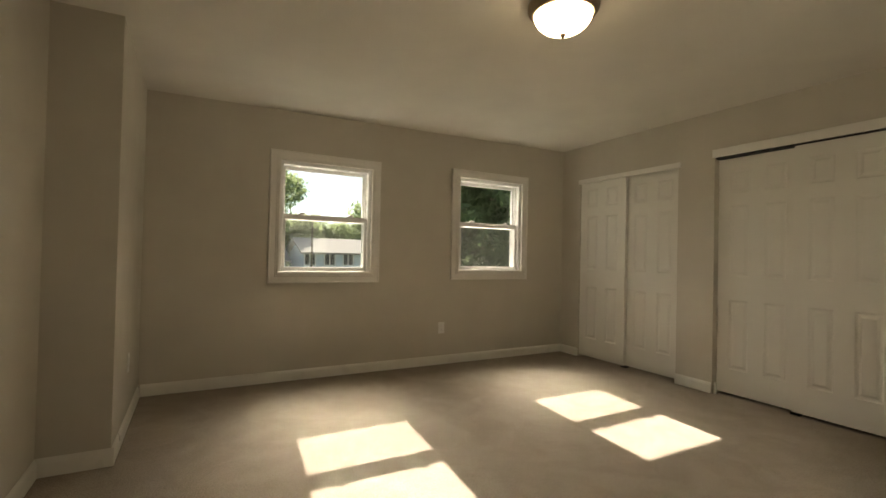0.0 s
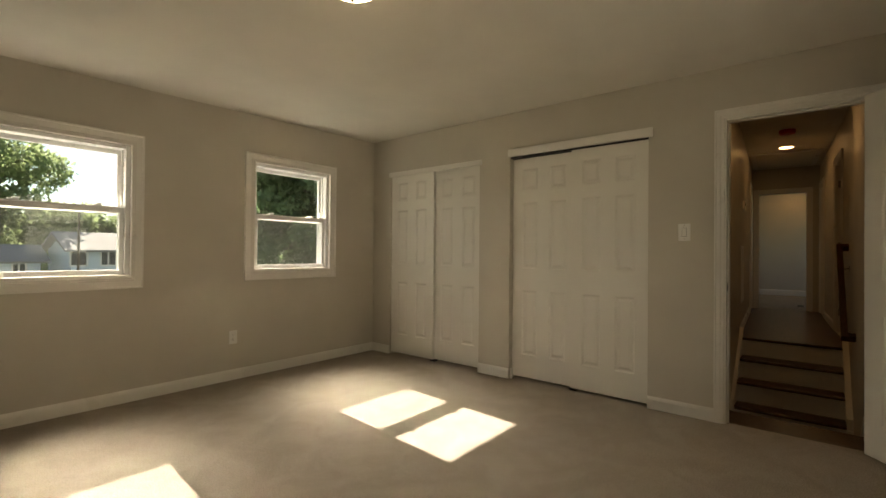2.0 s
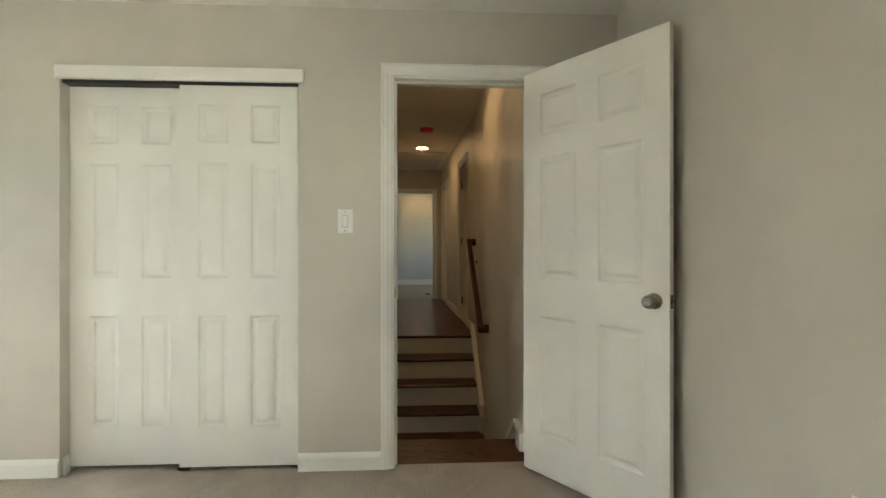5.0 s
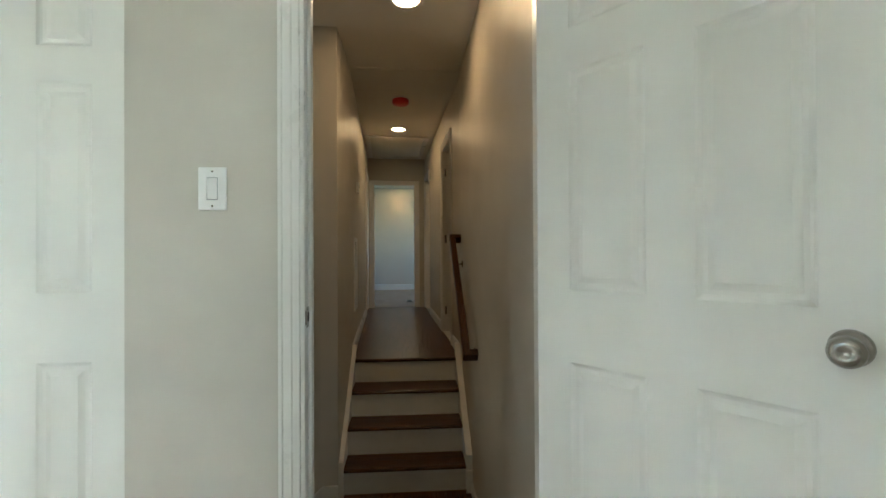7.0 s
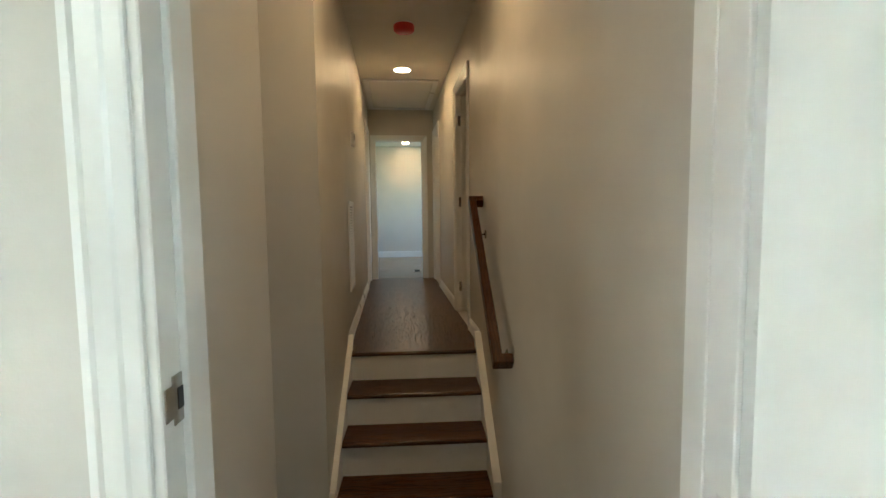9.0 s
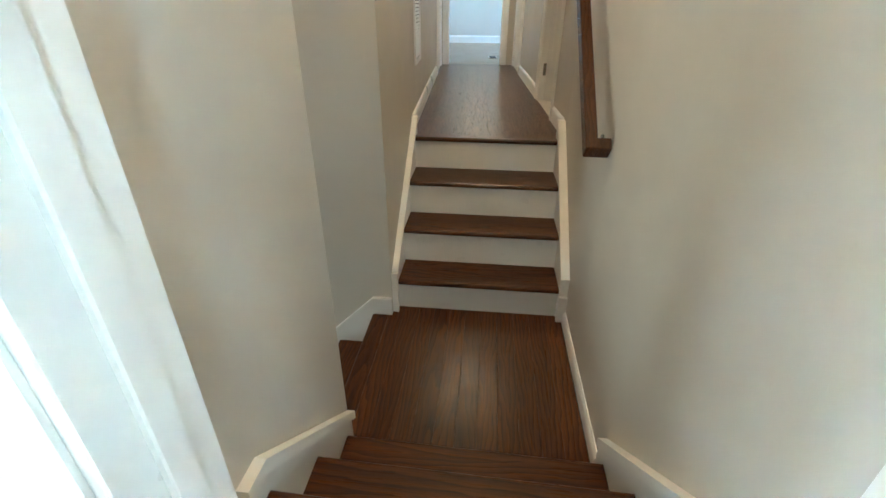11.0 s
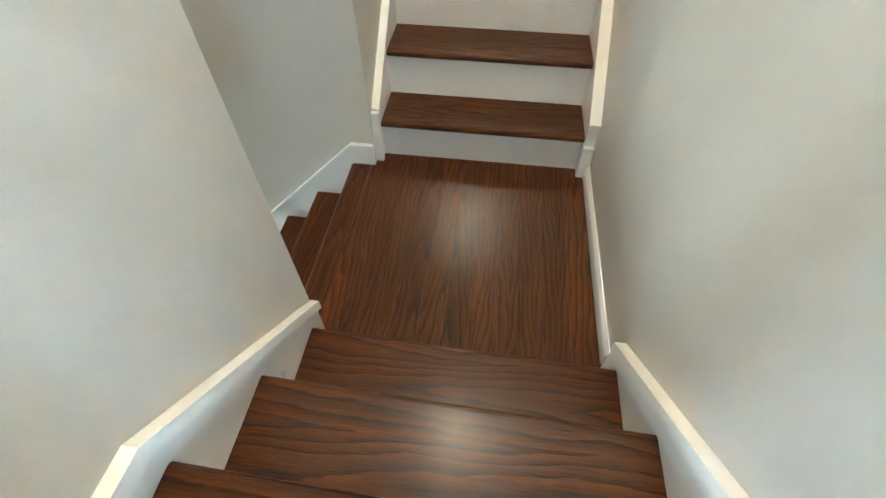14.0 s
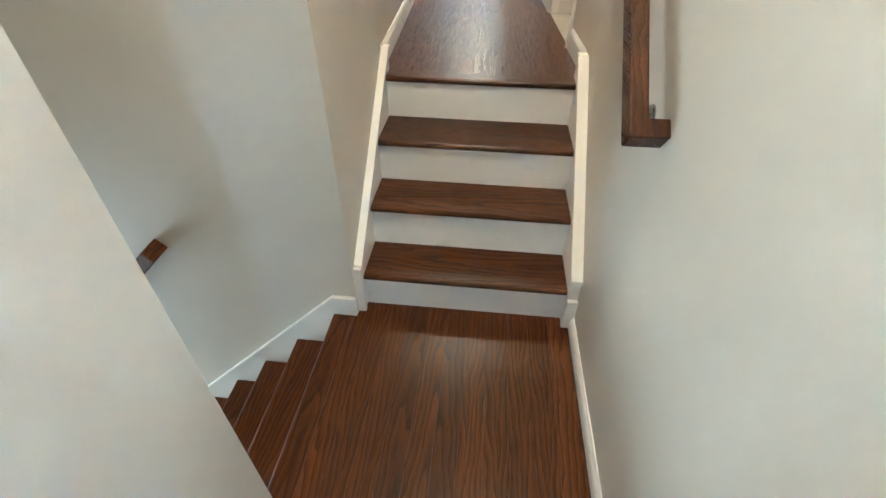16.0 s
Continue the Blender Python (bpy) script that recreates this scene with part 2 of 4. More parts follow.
def wall_mesh(axis, c0, c1, a0, a1, z0, z1, holes=()):
    """A thick wall with openings through it. axis y: it runs along y between x = c0 and c1; axis x: along x."""
    us = sorted({a0, a1, *[v for h in holes for v in h[:2]]})
    zs = sorted({z0, z1, *[v for h in holes for v in h[2:] if z0 <= v <= z1]})
    full = {}
    for i in range(len(us) - 1):
        for j in range(len(zs) - 1):
            u, z = (us[i] + us[i + 1]) / 2, (zs[j] + zs[j + 1]) / 2
            full[i, j] = not any(h[0] < u < h[1] and h[2] < z < h[3] for h in holes)
    b = bmesh.new()
    seen = {}

    def vert(i, j, c):
        k = (i, j, c)
        if k not in seen:
            seen[k] = b.verts.new((c, us[i], zs[j]) if axis == "y" else (us[i], c, zs[j]))
        return seen[k]

    for (i, j), on in full.items():
        if not on:
            continue
        for c in (c0, c1):
            b.faces.new([vert(i, j, c), vert(i + 1, j, c), vert(i + 1, j + 1, c), vert(i, j + 1, c)])
        for di, dj, p, q in ((-1, 0, (0, 0), (0, 1)), (1, 0, (1, 0), (1, 1)), (0, -1, (0, 0), (1, 0)), (0, 1, (0, 1), (1, 1))):
            if not full.get((i + di, j + dj)):
                b.faces.new([vert(i + p[0], j + p[1], c0), vert(i + q[0], j + q[1], c0), vert(i + q[0], j + q[1], c1), vert(i + p[0], j + p[1], c1)])
    return b


def molding(p, q, side, h=0.09, t=0.014, z=0.0, bm=None):
    """A baseboard from p to q (x, y), standing out to a side (unit x, y)."""
    prof = [(0, 0), (t, 0), (t, h - 0.024), (t * 0.75, h - 0.012), (t * 0.4, h - 0.004), (t * 0.3, h), (0, h)]
    b = bmesh.new()
    rows = [[b.verts.new((e[0] + side[0] * o, e[1] + side[1] * o, z + hh)) for o, hh in prof] for e in (p, q)]
    for i in range(len(prof)):
        j = (i + 1) % len(prof)
        b.faces.new((rows[0][i], rows[0][j], rows[1][j], rows[1][i]))
    b.faces.new(rows[0])
    b.faces.new(rows[1][::-1])
    return merge(bm, b)


def baseboard(p, q, side, h=0.09, z=0.0, m=None, mat=None):
    bm = molding(p, q, side, h, 0.014, z)
    if m is not None:
        moved(bm, m)
    return solid("baseboard", bm, mat or TRIM, "white painted baseboard along the wall", "baseboard")


def panelled_leaf(width, height, thick, parent, rows, stile, mull, mat, both=True):
    """A moulded six-panel door leaf in its own frame: x along the width, z up, faces at y = 0 and y = thick. Its panels are set into the slab."""
    pw = (width - 2 * stile - mull) / 2
    cols = [(stile, stile + pw), (stile + pw + mull, width - stile)]
    holes = [(a, b, lo, hi) for a, b in cols for lo, hi in rows]
    slab = wall_mesh("x", 0, thick, 0, width, 0, height, holes)
    bm = slab
    off = parent
    ob = new("leaf", mesh_of(bm, "leaf", mat))
    ob.parent = off
    for lo, hi in rows:
        bm = bmesh.new()
        for y, s in ((0.0, 1), (thick, -1)):
            rings = []
            for inset, d in ((0, 0), (0.006, 0.005), (0.012, 0.0075), (0.022, 0.0075), (0.038, 0.0015)):
                x0, x1, z0, z1 = inset, pw - inset, inset, hi - lo - inset
                rings.append([bm.verts.new((x, y + s * d, z)) for x, z in ((x0, z0), (x1, z0), (x1, z1), (x0, z1))])
            for r, q in zip(rings, rings[1:]):
                for k in range(4):
                    bm.faces.new((r[k], r[(k + 1) % 4], q[(k + 1) % 4], q[k]))
            bm.faces.new(rings[-1])
        me = mesh_of(bm, "panel", mat)
        for a, b in cols:
            p = new("panel", me)
            p.parent = ob
            p.location = (a, 0, lo)
    return ob


def tube(points, radius, sides=8, bm=None):
    b = bmesh.new()
    rings = []
    for i, p in enumerate(points):
        p = Vector(p)
        d = (Vector(points[min(i + 1, len(points) - 1)]) - Vector(points[max(i - 1, 0)])).normalized()
        u = d.orthogonal().normalized()
        w = d.cross(u)
        r = radius[i] if isinstance(radius, (list, tuple)) else radius
        rings.append([b.verts.new(p + (u * math.cos(a) + w * math.sin(a)) * r) for a in [2 * math.pi * k / sides for k in range(sides)]])
    for a, c in zip(rings, rings[1:]):
        best = min(range(sides), key=lambda s: (a[0].co - c[s].co).length)
        for k in range(sides):
            b.faces.new((a[k], a[(k + 1) % sides], c[(k + 1 + best) % sides], c[(k + best) % sides]))
    b.faces.new(rings[0])
    b.faces.new(rings[-1][::-1])
    return merge(bm, b)


# ---- the plan ----
NORTH, EAST, SOUTH, WEST, JOG = 4.705, 5.56, 0.03, 1.05, 1.35
EAST_BACK, ROOM_H, HALL_H, HALL_Z, LANDING = 5.675, 2.39, 2.62, 0.211, -0.555
STAIR_R, STAIR_L, WELL_X0, WELL_X1 = 0.49, 1.385, 6.465, 7.31
HALL = pose(8.05, 0.945, 0, 0, 0, 3.0)          # the upper hall: u ahead, v to its left
HL, HR, HALL_END = 0.46, -0.465, 3.56
WINDOWS = [(2.325, 3.15, 0.928, 1.903), (4.108, 4.93, 0.948, 1.935)]
SILL, HEAD = 0.94, 1.92
SOUTH_WIN = (3.19, 4.01)


def setting():
    solid("wall_north", wall_mesh("x", NORTH, NORTH + 0.2, 0.9, 6.3, -0.2, 2.75, WINDOWS), WALL, "greige painted wall with two windows", "wall")
    holes = [(3.22, 4.42, -0.2, 2.0), (1.71, 2.89, -0.2, 2.0), (0.480, 1.234, -0.2, 2.05)]
    solid("wall_east", wall_mesh("y", EAST, EAST_BACK, SOUTH - 0.13, NORTH, -0.2, 2.75, holes), WALL, "greige wall with two closets and a doorway", "wall")
    solid("wall_south", wall_mesh("x", SOUTH - 0.13, SOUTH, 0.9, EAST, -0.2, 2.75, [(*SOUTH_WIN, SILL + 0.06, HEAD + 0.06)]), WALL, "greige painted wall behind the open door", "wall")
    solid("wall_west", box(WEST - 0.12, WEST, SOUTH, 3.48, -0.2, 2.75), WALL, "plain greige painted side wall", "wall")
    solid("wall_jog", box(WEST - 0.12, JOG, 3.48, NORTH, -0.2, 2.75), WALL, "greige wall corner that juts into the room", "wall")
    solid("ceiling", prism([(0.9, ROOM_H - 0.078), (EAST, ROOM_H), (EAST, ROOM_H + 0.12), (0.9, ROOM_H + 0.12)], SOUTH - 0.1, NORTH), CEILING, "flat cream painted bedroom ceiling", "ceiling")
    solid("ceiling_closet", box(EAST_BACK, 6.3, 1.505, NORTH, ROOM_H, ROOM_H + 0.12), CEILING, "flat ceiling inside the closets", "ceiling")
    b = bmesh.new()
    bmesh.ops.create_grid(b, x_segments=90, y_segments=94, size=0.5)
    for v in b.verts:
        x, y = WEST - 0.02 + (v.co.x + 0.5) * (5.60 - WEST + 0.02), SOUTH - 0.02 + (v.co.y + 0.5) * (NORTH - SOUTH + 0.04)
        v.co = Vector((x, y, 0.0015 * noise.noise(Vector((x * 2.3, y * 2.3, 0))) + 0.001 * noise.noise(Vector((x * 11, y * 11, 3)))))
    solid("floor_bedroom", b, CARPET, "beige cut-pile carpet with tread marks", "floor")
    solid("floor_base", box(0.9, 5.60, SOUTH - 0.1, NORTH, -0.2, -0.02), DARK, "subfloor under the carpet", "floor")
    solid("floor_closet", box(5.603, 6.3, 1.5, NORTH, -0.2, -0.002), CARPET, "beige carpet inside the closets", "floor")
    # unseen eaves, added to keep steep skylight off the carpet by the windows
    solid("roof_skyblock_north", box(0.3, 7.4, NORTH + 0.205, NORTH + 0.85, 2.52, 2.74), TRIM, "added unseen white eave that blocks steep skylight", "eave")
    solid("roof_skyblock_south", box(0.3, 6.0, -0.75, SOUTH - 0.135, 2.52, 2.74), TRIM, "added unseen white eave that blocks steep skylight", "eave")
    # stairwell
    ell = [(EAST_BACK, STAIR_L), (WELL_X0 - 0.005, STAIR_L), (WELL_X0, STAIR_L + 0.005), (WELL_X0, NORTH + 0.2), (WELL_X0 - 0.16, NORTH + 0.2), (WELL_X0 - 0.16, STAIR_L + 0.12), (EAST_BACK, STAIR_L + 0.12)]
    solid("wall_stair_left", prism(ell, -3.1, 2.75, "z"), WALL, "greige wall turning the corner at the stairwell", "wall")
    solid("floor_understair", box(5.6, 8.2, STAIR_R - 0.12, 1.475, -0.9, -0.63), DARK, "plain base under the stairs", "floor")
    solid("wall_understair", box(8.11, 8.2, STAIR_R - 0.12, 1.52, -0.8, 0.14), DARK, "plain closing wall under the hall", "wall")
    solid("wall_stair_right", box(EAST_BACK, 8.05, STAIR_R - 0.12, STAIR_R, -0.8, 2.75), WALL, "greige wall carrying the handrail", "wall")
    solid("wall_well_far", box(WELL_X1, WELL_X1 + 0.12, 1.40, NORTH + 0.2, -3.1, 2.75), WALL, "greige wall along the stair going down", "wall")
    solid("wall_flight_left", box(WELL_X1 + 0.12, 8.05, 1.40, 1.52, -0.8, 2.75), WALL, "greige wall beside the upper stair", "wall")
    solid("wall_well_end", box(WELL_X0 - 0.1, WELL_X1 + 0.1, NORTH, NORTH + 0.2, -3.2, 2.75), WALL, "wall at the foot of the stair", "wall")
    solid("floor_lower", box(WELL_X0 - 0.1, WELL_X1 + 0.1, 1.4, NORTH + 0.2, -3.2, -3.06), OAK_X, "dark wood floor at the stair's foot", "floor")
    solid("ceiling_stair", box(EAST_BACK, 8.08, STAIR_R - 0.1, NORTH + 0.2, HALL_H + 0.004, HALL_H + 0.124), CEILING, "painted ceiling over the stair", "ceiling")
    # the upper hall
    end = HALL_END
    solid("wall_hall_left", moved(wall_mesh("x", HL, HL + 0.12, -0.03, end + 0.12, -0.3, 2.75, [(2.72, 3.42, HALL_Z, 2.25)]), HALL), WALL, "greige wall of the upper hall", "wall")
    solid("wall_hall_right", moved(wall_mesh("x", HR - 0.12, HR, -0.03, end + 0.12, -0.3, 2.75, [(0.55, 1.25, HALL_Z, 2.25), (2.76, 3.44, HALL_Z, 2.25)]), HALL), WALL, "greige hall wall with doorways", "wall")
    solid("wall_hall_end", moved(wall_mesh("y", end, end + 0.12, HR, HL, -0.3, 2.75, [(-0.32, 0.38, HALL_Z - 0.1, 2.21)]), HALL), WALL, "greige wall at the end of the hall", "wall")
    solid("ceiling_hall", moved(box(-0.06, 7.2, -2.3, 2.3, HALL_H, HALL_H + 0.1), HALL), CEILING, "painted ceiling of the upper hall", "ceiling")
    # the room past the hall, and the side room
    solid("wall_far_back", moved(box(7.0, 7.12, -2.2, 2.2, -0.1, 2.75), HALL), WALL, "grey painted wall of the far room", "wall")
    solid("wall_far_left", moved(box(end + 0.12, 7.0, 2.08, 2.2, -0.1, 2.75), HALL), WALL, "side wall of the far room", "wall")
    # the right wall's opening is never in view; it holds an added fill lamp
    solid("wall_far_right", moved(wall_mesh("x", -2.2, -2.08, end + 0.12, 7.0, -0.1, 2.75, [(4.6, 6.3, 1.0, 2.2)]), HALL), WALL, "side wall of the far room", "wall")
    solid("wall_far_front", moved(box(end, end + 0.12, HL, 2.2, -0.1, 2.75), HALL), WALL, "front wall of the far room", "wall")
    solid("wall_far_front_right", moved(box(end, end + 0.12, -2.2, HR, -0.1, 2.75), HALL), WALL, "front wall of the far room", "wall")
    solid("floor_far", moved(box(end + 0.06, 7.0, -2.1, 2.1, HALL_Z - 0.1, HALL_Z), HALL), CARPET, "beige carpet of the far room", "floor")
    solid("wall_side_room", moved(wall_mesh("x", -2.2, -2.08, -0.1, end, -0.1, 2.75), HALL), WALL, "plain wall of the side room", "wall")
    solid("wall_side_room_end", moved(box(1.7, 1.8, -2.1, HR - 0.12, -0.1, 2.75), HALL), WALL, "plain wall of the side room", "wall")
    solid("wall_side_room_start", moved(box(-0.1, 0.0, -2.1, HR - 0.12, -0.1, 2.75), HALL), WALL, "plain wall of the side room", "wall")
    solid("floor_side", moved(box(-0.1, 1.8, -2.1, HR - 0.1, HALL_Z - 0.1, HALL_Z - 0.002), HALL), OAK_X, "dark wood floor of the side room", "floor")


def all_baseboards():
    baseboard((JOG, 3.48), (JOG, NORTH), (1, 0))
    baseboard((JOG + 0.014, NORTH), (EAST, NORTH), (0, -1))
    baseboard((WEST, 3.48), (JOG + 0.014, 3.48), (0, -1))
    baseboard((WEST, SOUTH), (WEST, 3.466), (1, 0))
    baseboard((EAST, 4.42), (EAST, NORTH - 0.014), (-1, 0))
    baseboard((EAST, 2.89), (EAST, 3.22), (-1, 0))
    baseboard((EAST, 2.876), (EAST + 0.05, 2.89), (0, -1))
    baseboard((EAST, 1.288), (EAST, 1.71), (-1, 0))
    baseboard((WEST + 0.014, SOUTH), (EAST, SOUTH), (0, 1))
    baseboard((EAST, SOUTH + 0.014), (EAST, 0.426), (-1, 0))
    baseboard((6.47, STAIR_R), (7.36, STAIR_R), (0, 1), 0.07, LANDING)
    for a, b in ((0.12, 2.65), (3.49, HALL_END)):
        baseboard((a, HL), (b, HL), (0, -1), 0.1, HALL_Z, HALL)
    for a, b in ((0.12, 0.48), (1.32, 2.69), (3.51, HALL_END)):
        baseboard((a, HR), (b, HR), (0, 1), 0.1, HALL_Z, HALL)
    baseboard((7.0, -2.08), (7.0, 2.08), (-1, 0), 0.13, HALL_Z, HALL)


# ---- windows ----
def window(name, x0, x1, z0, z1, wall_y, out, label):
    """A white double-hung window in an opening x0..x1, z0..z1 of a wall whose inner face is at wall_y; out is +1 or -1, the way outdoors along y."""
    w = thing(name, label, "window", "", "structure", ((x0 + x1) / 2, wall_y, z0))

    def yy(a, b):
        return (wall_y + out * a, wall_y + out * b) if out > 0 else (wall_y + out * b, wall_y + out * a)

    cw = 0.085
    # four mitred casing boards with a stepped inner moulding and a raised outer edge
    prof = [(0.0, 0.0), (0.0, 0.029), (0.011, 0.029), (0.014, 0.023), (0.026, 0.022), (0.029, 0.017), (0.071, 0.018), (0.073, 0.024), (cw - 0.002, 0.024), (cw, 0.021), (cw, 0.0)]
    for nm, corner_a, corner_b in (("casing_top", (x0, z1, -1, 1), (x1, z1, 1, 1)), ("casing_bottom", (x1, z0, 1, -1), (x0, z0, -1, -1)),
                                   ("casing_left", (x0, z0, -1, -1), (x0, z1, -1, 1)), ("casing_right", (x1, z1, 1, 1), (x1, z0, 1, -1))):
        bm = bmesh.new()
        rows = [[bm.verts.new((cx + sx * o, wall_y - out * (d + 0.0005), cz + sz * o)) for o, d in prof] for cx, cz, sx, sz in (corner_a, corner_b)]
        for k in range(len(prof)):
            n = (k + 1) % len(prof)
            bm.faces.new((rows[0][k], rows[0][n], rows[1][n], rows[1][k]))
        bm.faces.new(rows[0])
        bm.faces.new(rows[1][::-1])
        part(nm, bm, TRIM, w)
    # lining of the opening
    part("stool", box(x0, x1, *yy(-0.022, 0.07), z0 - 0.006, z0 + 0.016, 0.003), TRIM, w)
    j = 0.030
    part("jamb_left", box(x0 + 0.001, x0 + j, *yy(0.003, 0.16), z0 + 0.017, z1 - 0.001, 0.003), VINYL, w)
    part("jamb_right", box(x1 - j, x1 - 0.001, *yy(0.003, 0.16), z0 + 0.017, z1 - 0.001, 0.003), VINYL, w)
    part("head", box(x0 + j + 0.001, x1 - j - 0.001, *yy(0.003, 0.16), z1 - j, z1 - 0.001, 0.003), VINYL, w)
    part("track_left", box(x0 + j, x0 + j + 0.012, *yy(0.062, 0.072), z0 + 0.02, z1 - j), VINYL, w)
    part("track_right", box(x1 - j - 0.012, x1 - j, *yy(0.062, 0.072), z0 + 0.02, z1 - j), VINYL, w)
    part("outer_sill", box(x0 - 0.03, x1 + 0.03, *yy(0.1605, 0.26), z0 - 0.03, z0 + 0.004, 0.004), VINYL, w)
    part("frame_sill", box(x0 + j, x1 - j, *yy(0.071, 0.16), z0 + 0.001, z0 + 0.018, 0.003), VINYL, w)
    mid = (z0 + z1) / 2 + 0.01
    s = 0.027
    part("screen_frame", wall_mesh("x", *yy(0.138, 0.146), x0 + j, x1 - j, z0 + 0.019, mid, [(x0 + j + 0.014, x1 - j - 0.014, z0 + 0.033, mid - 0.014)]), VINYL, w)
    part("insect_screen", box(x0 + j + 0.012, x1 - j - 0.012, *yy(0.1415, 0.1425), z0 + 0.031, mid - 0.012), SCREEN, w, "fine grey insect screen")
    for nm, lo, hi, d0 in (("upper_sash", mid - 0.03, z1 - j + 0.004, 0.095), ("lower_sash", z0 + 0.018, mid + 0.012, 0.03)):
        a, b = x0 + j + 0.002, x1 - j - 0.002
        d1 = d0 + 0.03
        f = wall_mesh("x", *yy(d0, d1), a, b, lo, hi, [(a + s, b - s, lo + 0.036, hi - 0.036)])
        bmesh.ops.bevel(f, geom=f.edges[:], offset=0.003, segments=1, affect="EDGES")
        sash = part(nm, f, VINYL, w)
        g = part("pane", box(a + s - 0.004, b - s + 0.004, *yy(d0 + 0.013, d0 + 0.017), lo + 0.032, hi - 0.032), GLASS, sash)
        g.visible_shadow = False
        if nm == "lower_sash":
            part("meeting_rail", box(a, b, *yy(d0 - 0.004, d1 + 0.012), hi + 0.0005, hi + 0.008, 0.002), VINYL, sash)
            for c in (a + 0.16, b - 0.16):
                bm = box(c - 0.03, c + 0.03, *yy(d0 + 0.004, d0 + 0.024), hi + 0.0085, hi + 0.02, 0.004)
                bm = box(c - 0.008, c + 0.034, *yy(d0 + 0.001, d0 + 0.012), hi + 0.0205, hi + 0.029, 0.003, bm)
                part("sash_lock", bm, WHITE, sash)
    return w


# ---- closets and doors ----
CLOSET_ROWS = [(0.20, 0.775), (0.97, 1.56), (1.665, 1.86)]


def closet(y0, y1, front_low, label, dz=0.0):
    """A closet opening in the east wall with two sliding six-panel doors; front_low: the door nearer to the hall doorway runs in front."""
    hd = thing("closet_header", "white painted header board over the sliding doors", "trim", "", "structure", (EAST - 0.01, (y0 + y1) / 2, 2.0))
    part("fascia", box(EAST - 0.022, EAST - 0.001, y0 - 0.03, y1 + 0.012, 1.994 + dz, (2.043 if dz else 2.062) + dz, 0.003), TRIM, hd)
    part("track", box(EAST + 0.012, EAST + 0.11, y0 + 0.002, y1 - 0.002, 1.982, 1.9995), DARK, hd, "dark metal sliding track")
    mid = (y0 + y1) / 2
    w = (y1 - y0) / 2 + 0.012
    for low in (True, False):
        front = low == front_low
        x = EAST + (0.016 if front else 0.062)
        d = thing("closet_door", "white six-panel sliding closet door" + (", running in front" if front else ", running behind"), "door", label, "", (x, y0 + 0.002 if low else y1 - 0.002 - w, 0.024 if front else 0.021))
        leaf = panelled_leaf(w, 1.959, 0.034, d, CLOSET_ROWS, 0.095, 0.115, DOOR)
        leaf.matrix_basis = pose(0.034, 0, 0, 0, 0, 90)
    bm = box(EAST + 0.03, EAST + 0.085, mid - 0.03, mid + 0.03, -0.001, 0.019, 0.003)
    g = solid("floor_guide", bm, DARK, "small dark plastic sliding door guide", "door guide", "")


def knob_set(parent, x, z, y0, y1):
    """Round knobs on both faces of a leaf, in the leaf's own frame."""
    prof = [(0.0, 0.0), (0.033, 0.0), (0.033, 0.004), (0.029, 0.009), (0.013, 0.012), (0.011, 0.026), (0.016, 0.032), (0.026, 0.040), (0.0285, 0.050), (0.026, 0.060), (0.018, 0.066), (0.009, 0.066), (0.006, 0.063), (0.0, 0.063)]
    for y, s in ((y0, 1), (y1, -1)):
        k = new("knob", mesh_of(lathe(prof, 32), "knob", NICKEL, True))
        k.parent = parent
        k.matrix_basis = pose(x, y, z, 90 * s, 0, 0)
        tagged(k, "brushed nickel round knob")


def bedroom_door():
    d = thing("bedroom_door", "white six-panel door standing open into the bedroom", "door", "", "", (5.545, 0.515, 0.012))
    d.rotation_euler = (0, 0, radians(180 + 37.0))
    leaf = panelled_leaf(0.738, 2.03, 0.035, d, [(0.19, 0.79), (0.985, 1.585), (1.70, 1.905)], 0.105, 0.11, DOOR)
    leaf.matrix_basis = pose(0, -0.035, 0)
    knob_set(leaf, 0.738 - 0.060, 0.918, 0.0, 0.035)
    bm = box(0.7365, 0.7395, 0.006, 0.029, 0.89, 0.948, 0.001)
    bm = box(0.7396, 0.749, 0.011, 0.024, 0.91, 0.928, 0.003, bm)
    pl = new("latch_plate", mesh_of(bm, "latch_plate", NICKEL))
    pl.parent = leaf
    tagged(pl, "nickel latch plate with its bolt")
    for z in (0.2, 1.0, 1.8):
        bm = moved(lathe([(0, -0.045), (0.007, -0.045), (0.007, 0.045), (0, 0.045)], 12), pose(-0.003, 0.039, z))
        h = new("hinge", mesh_of(bm, "hinge", NICKEL, True))
        h.parent = leaf


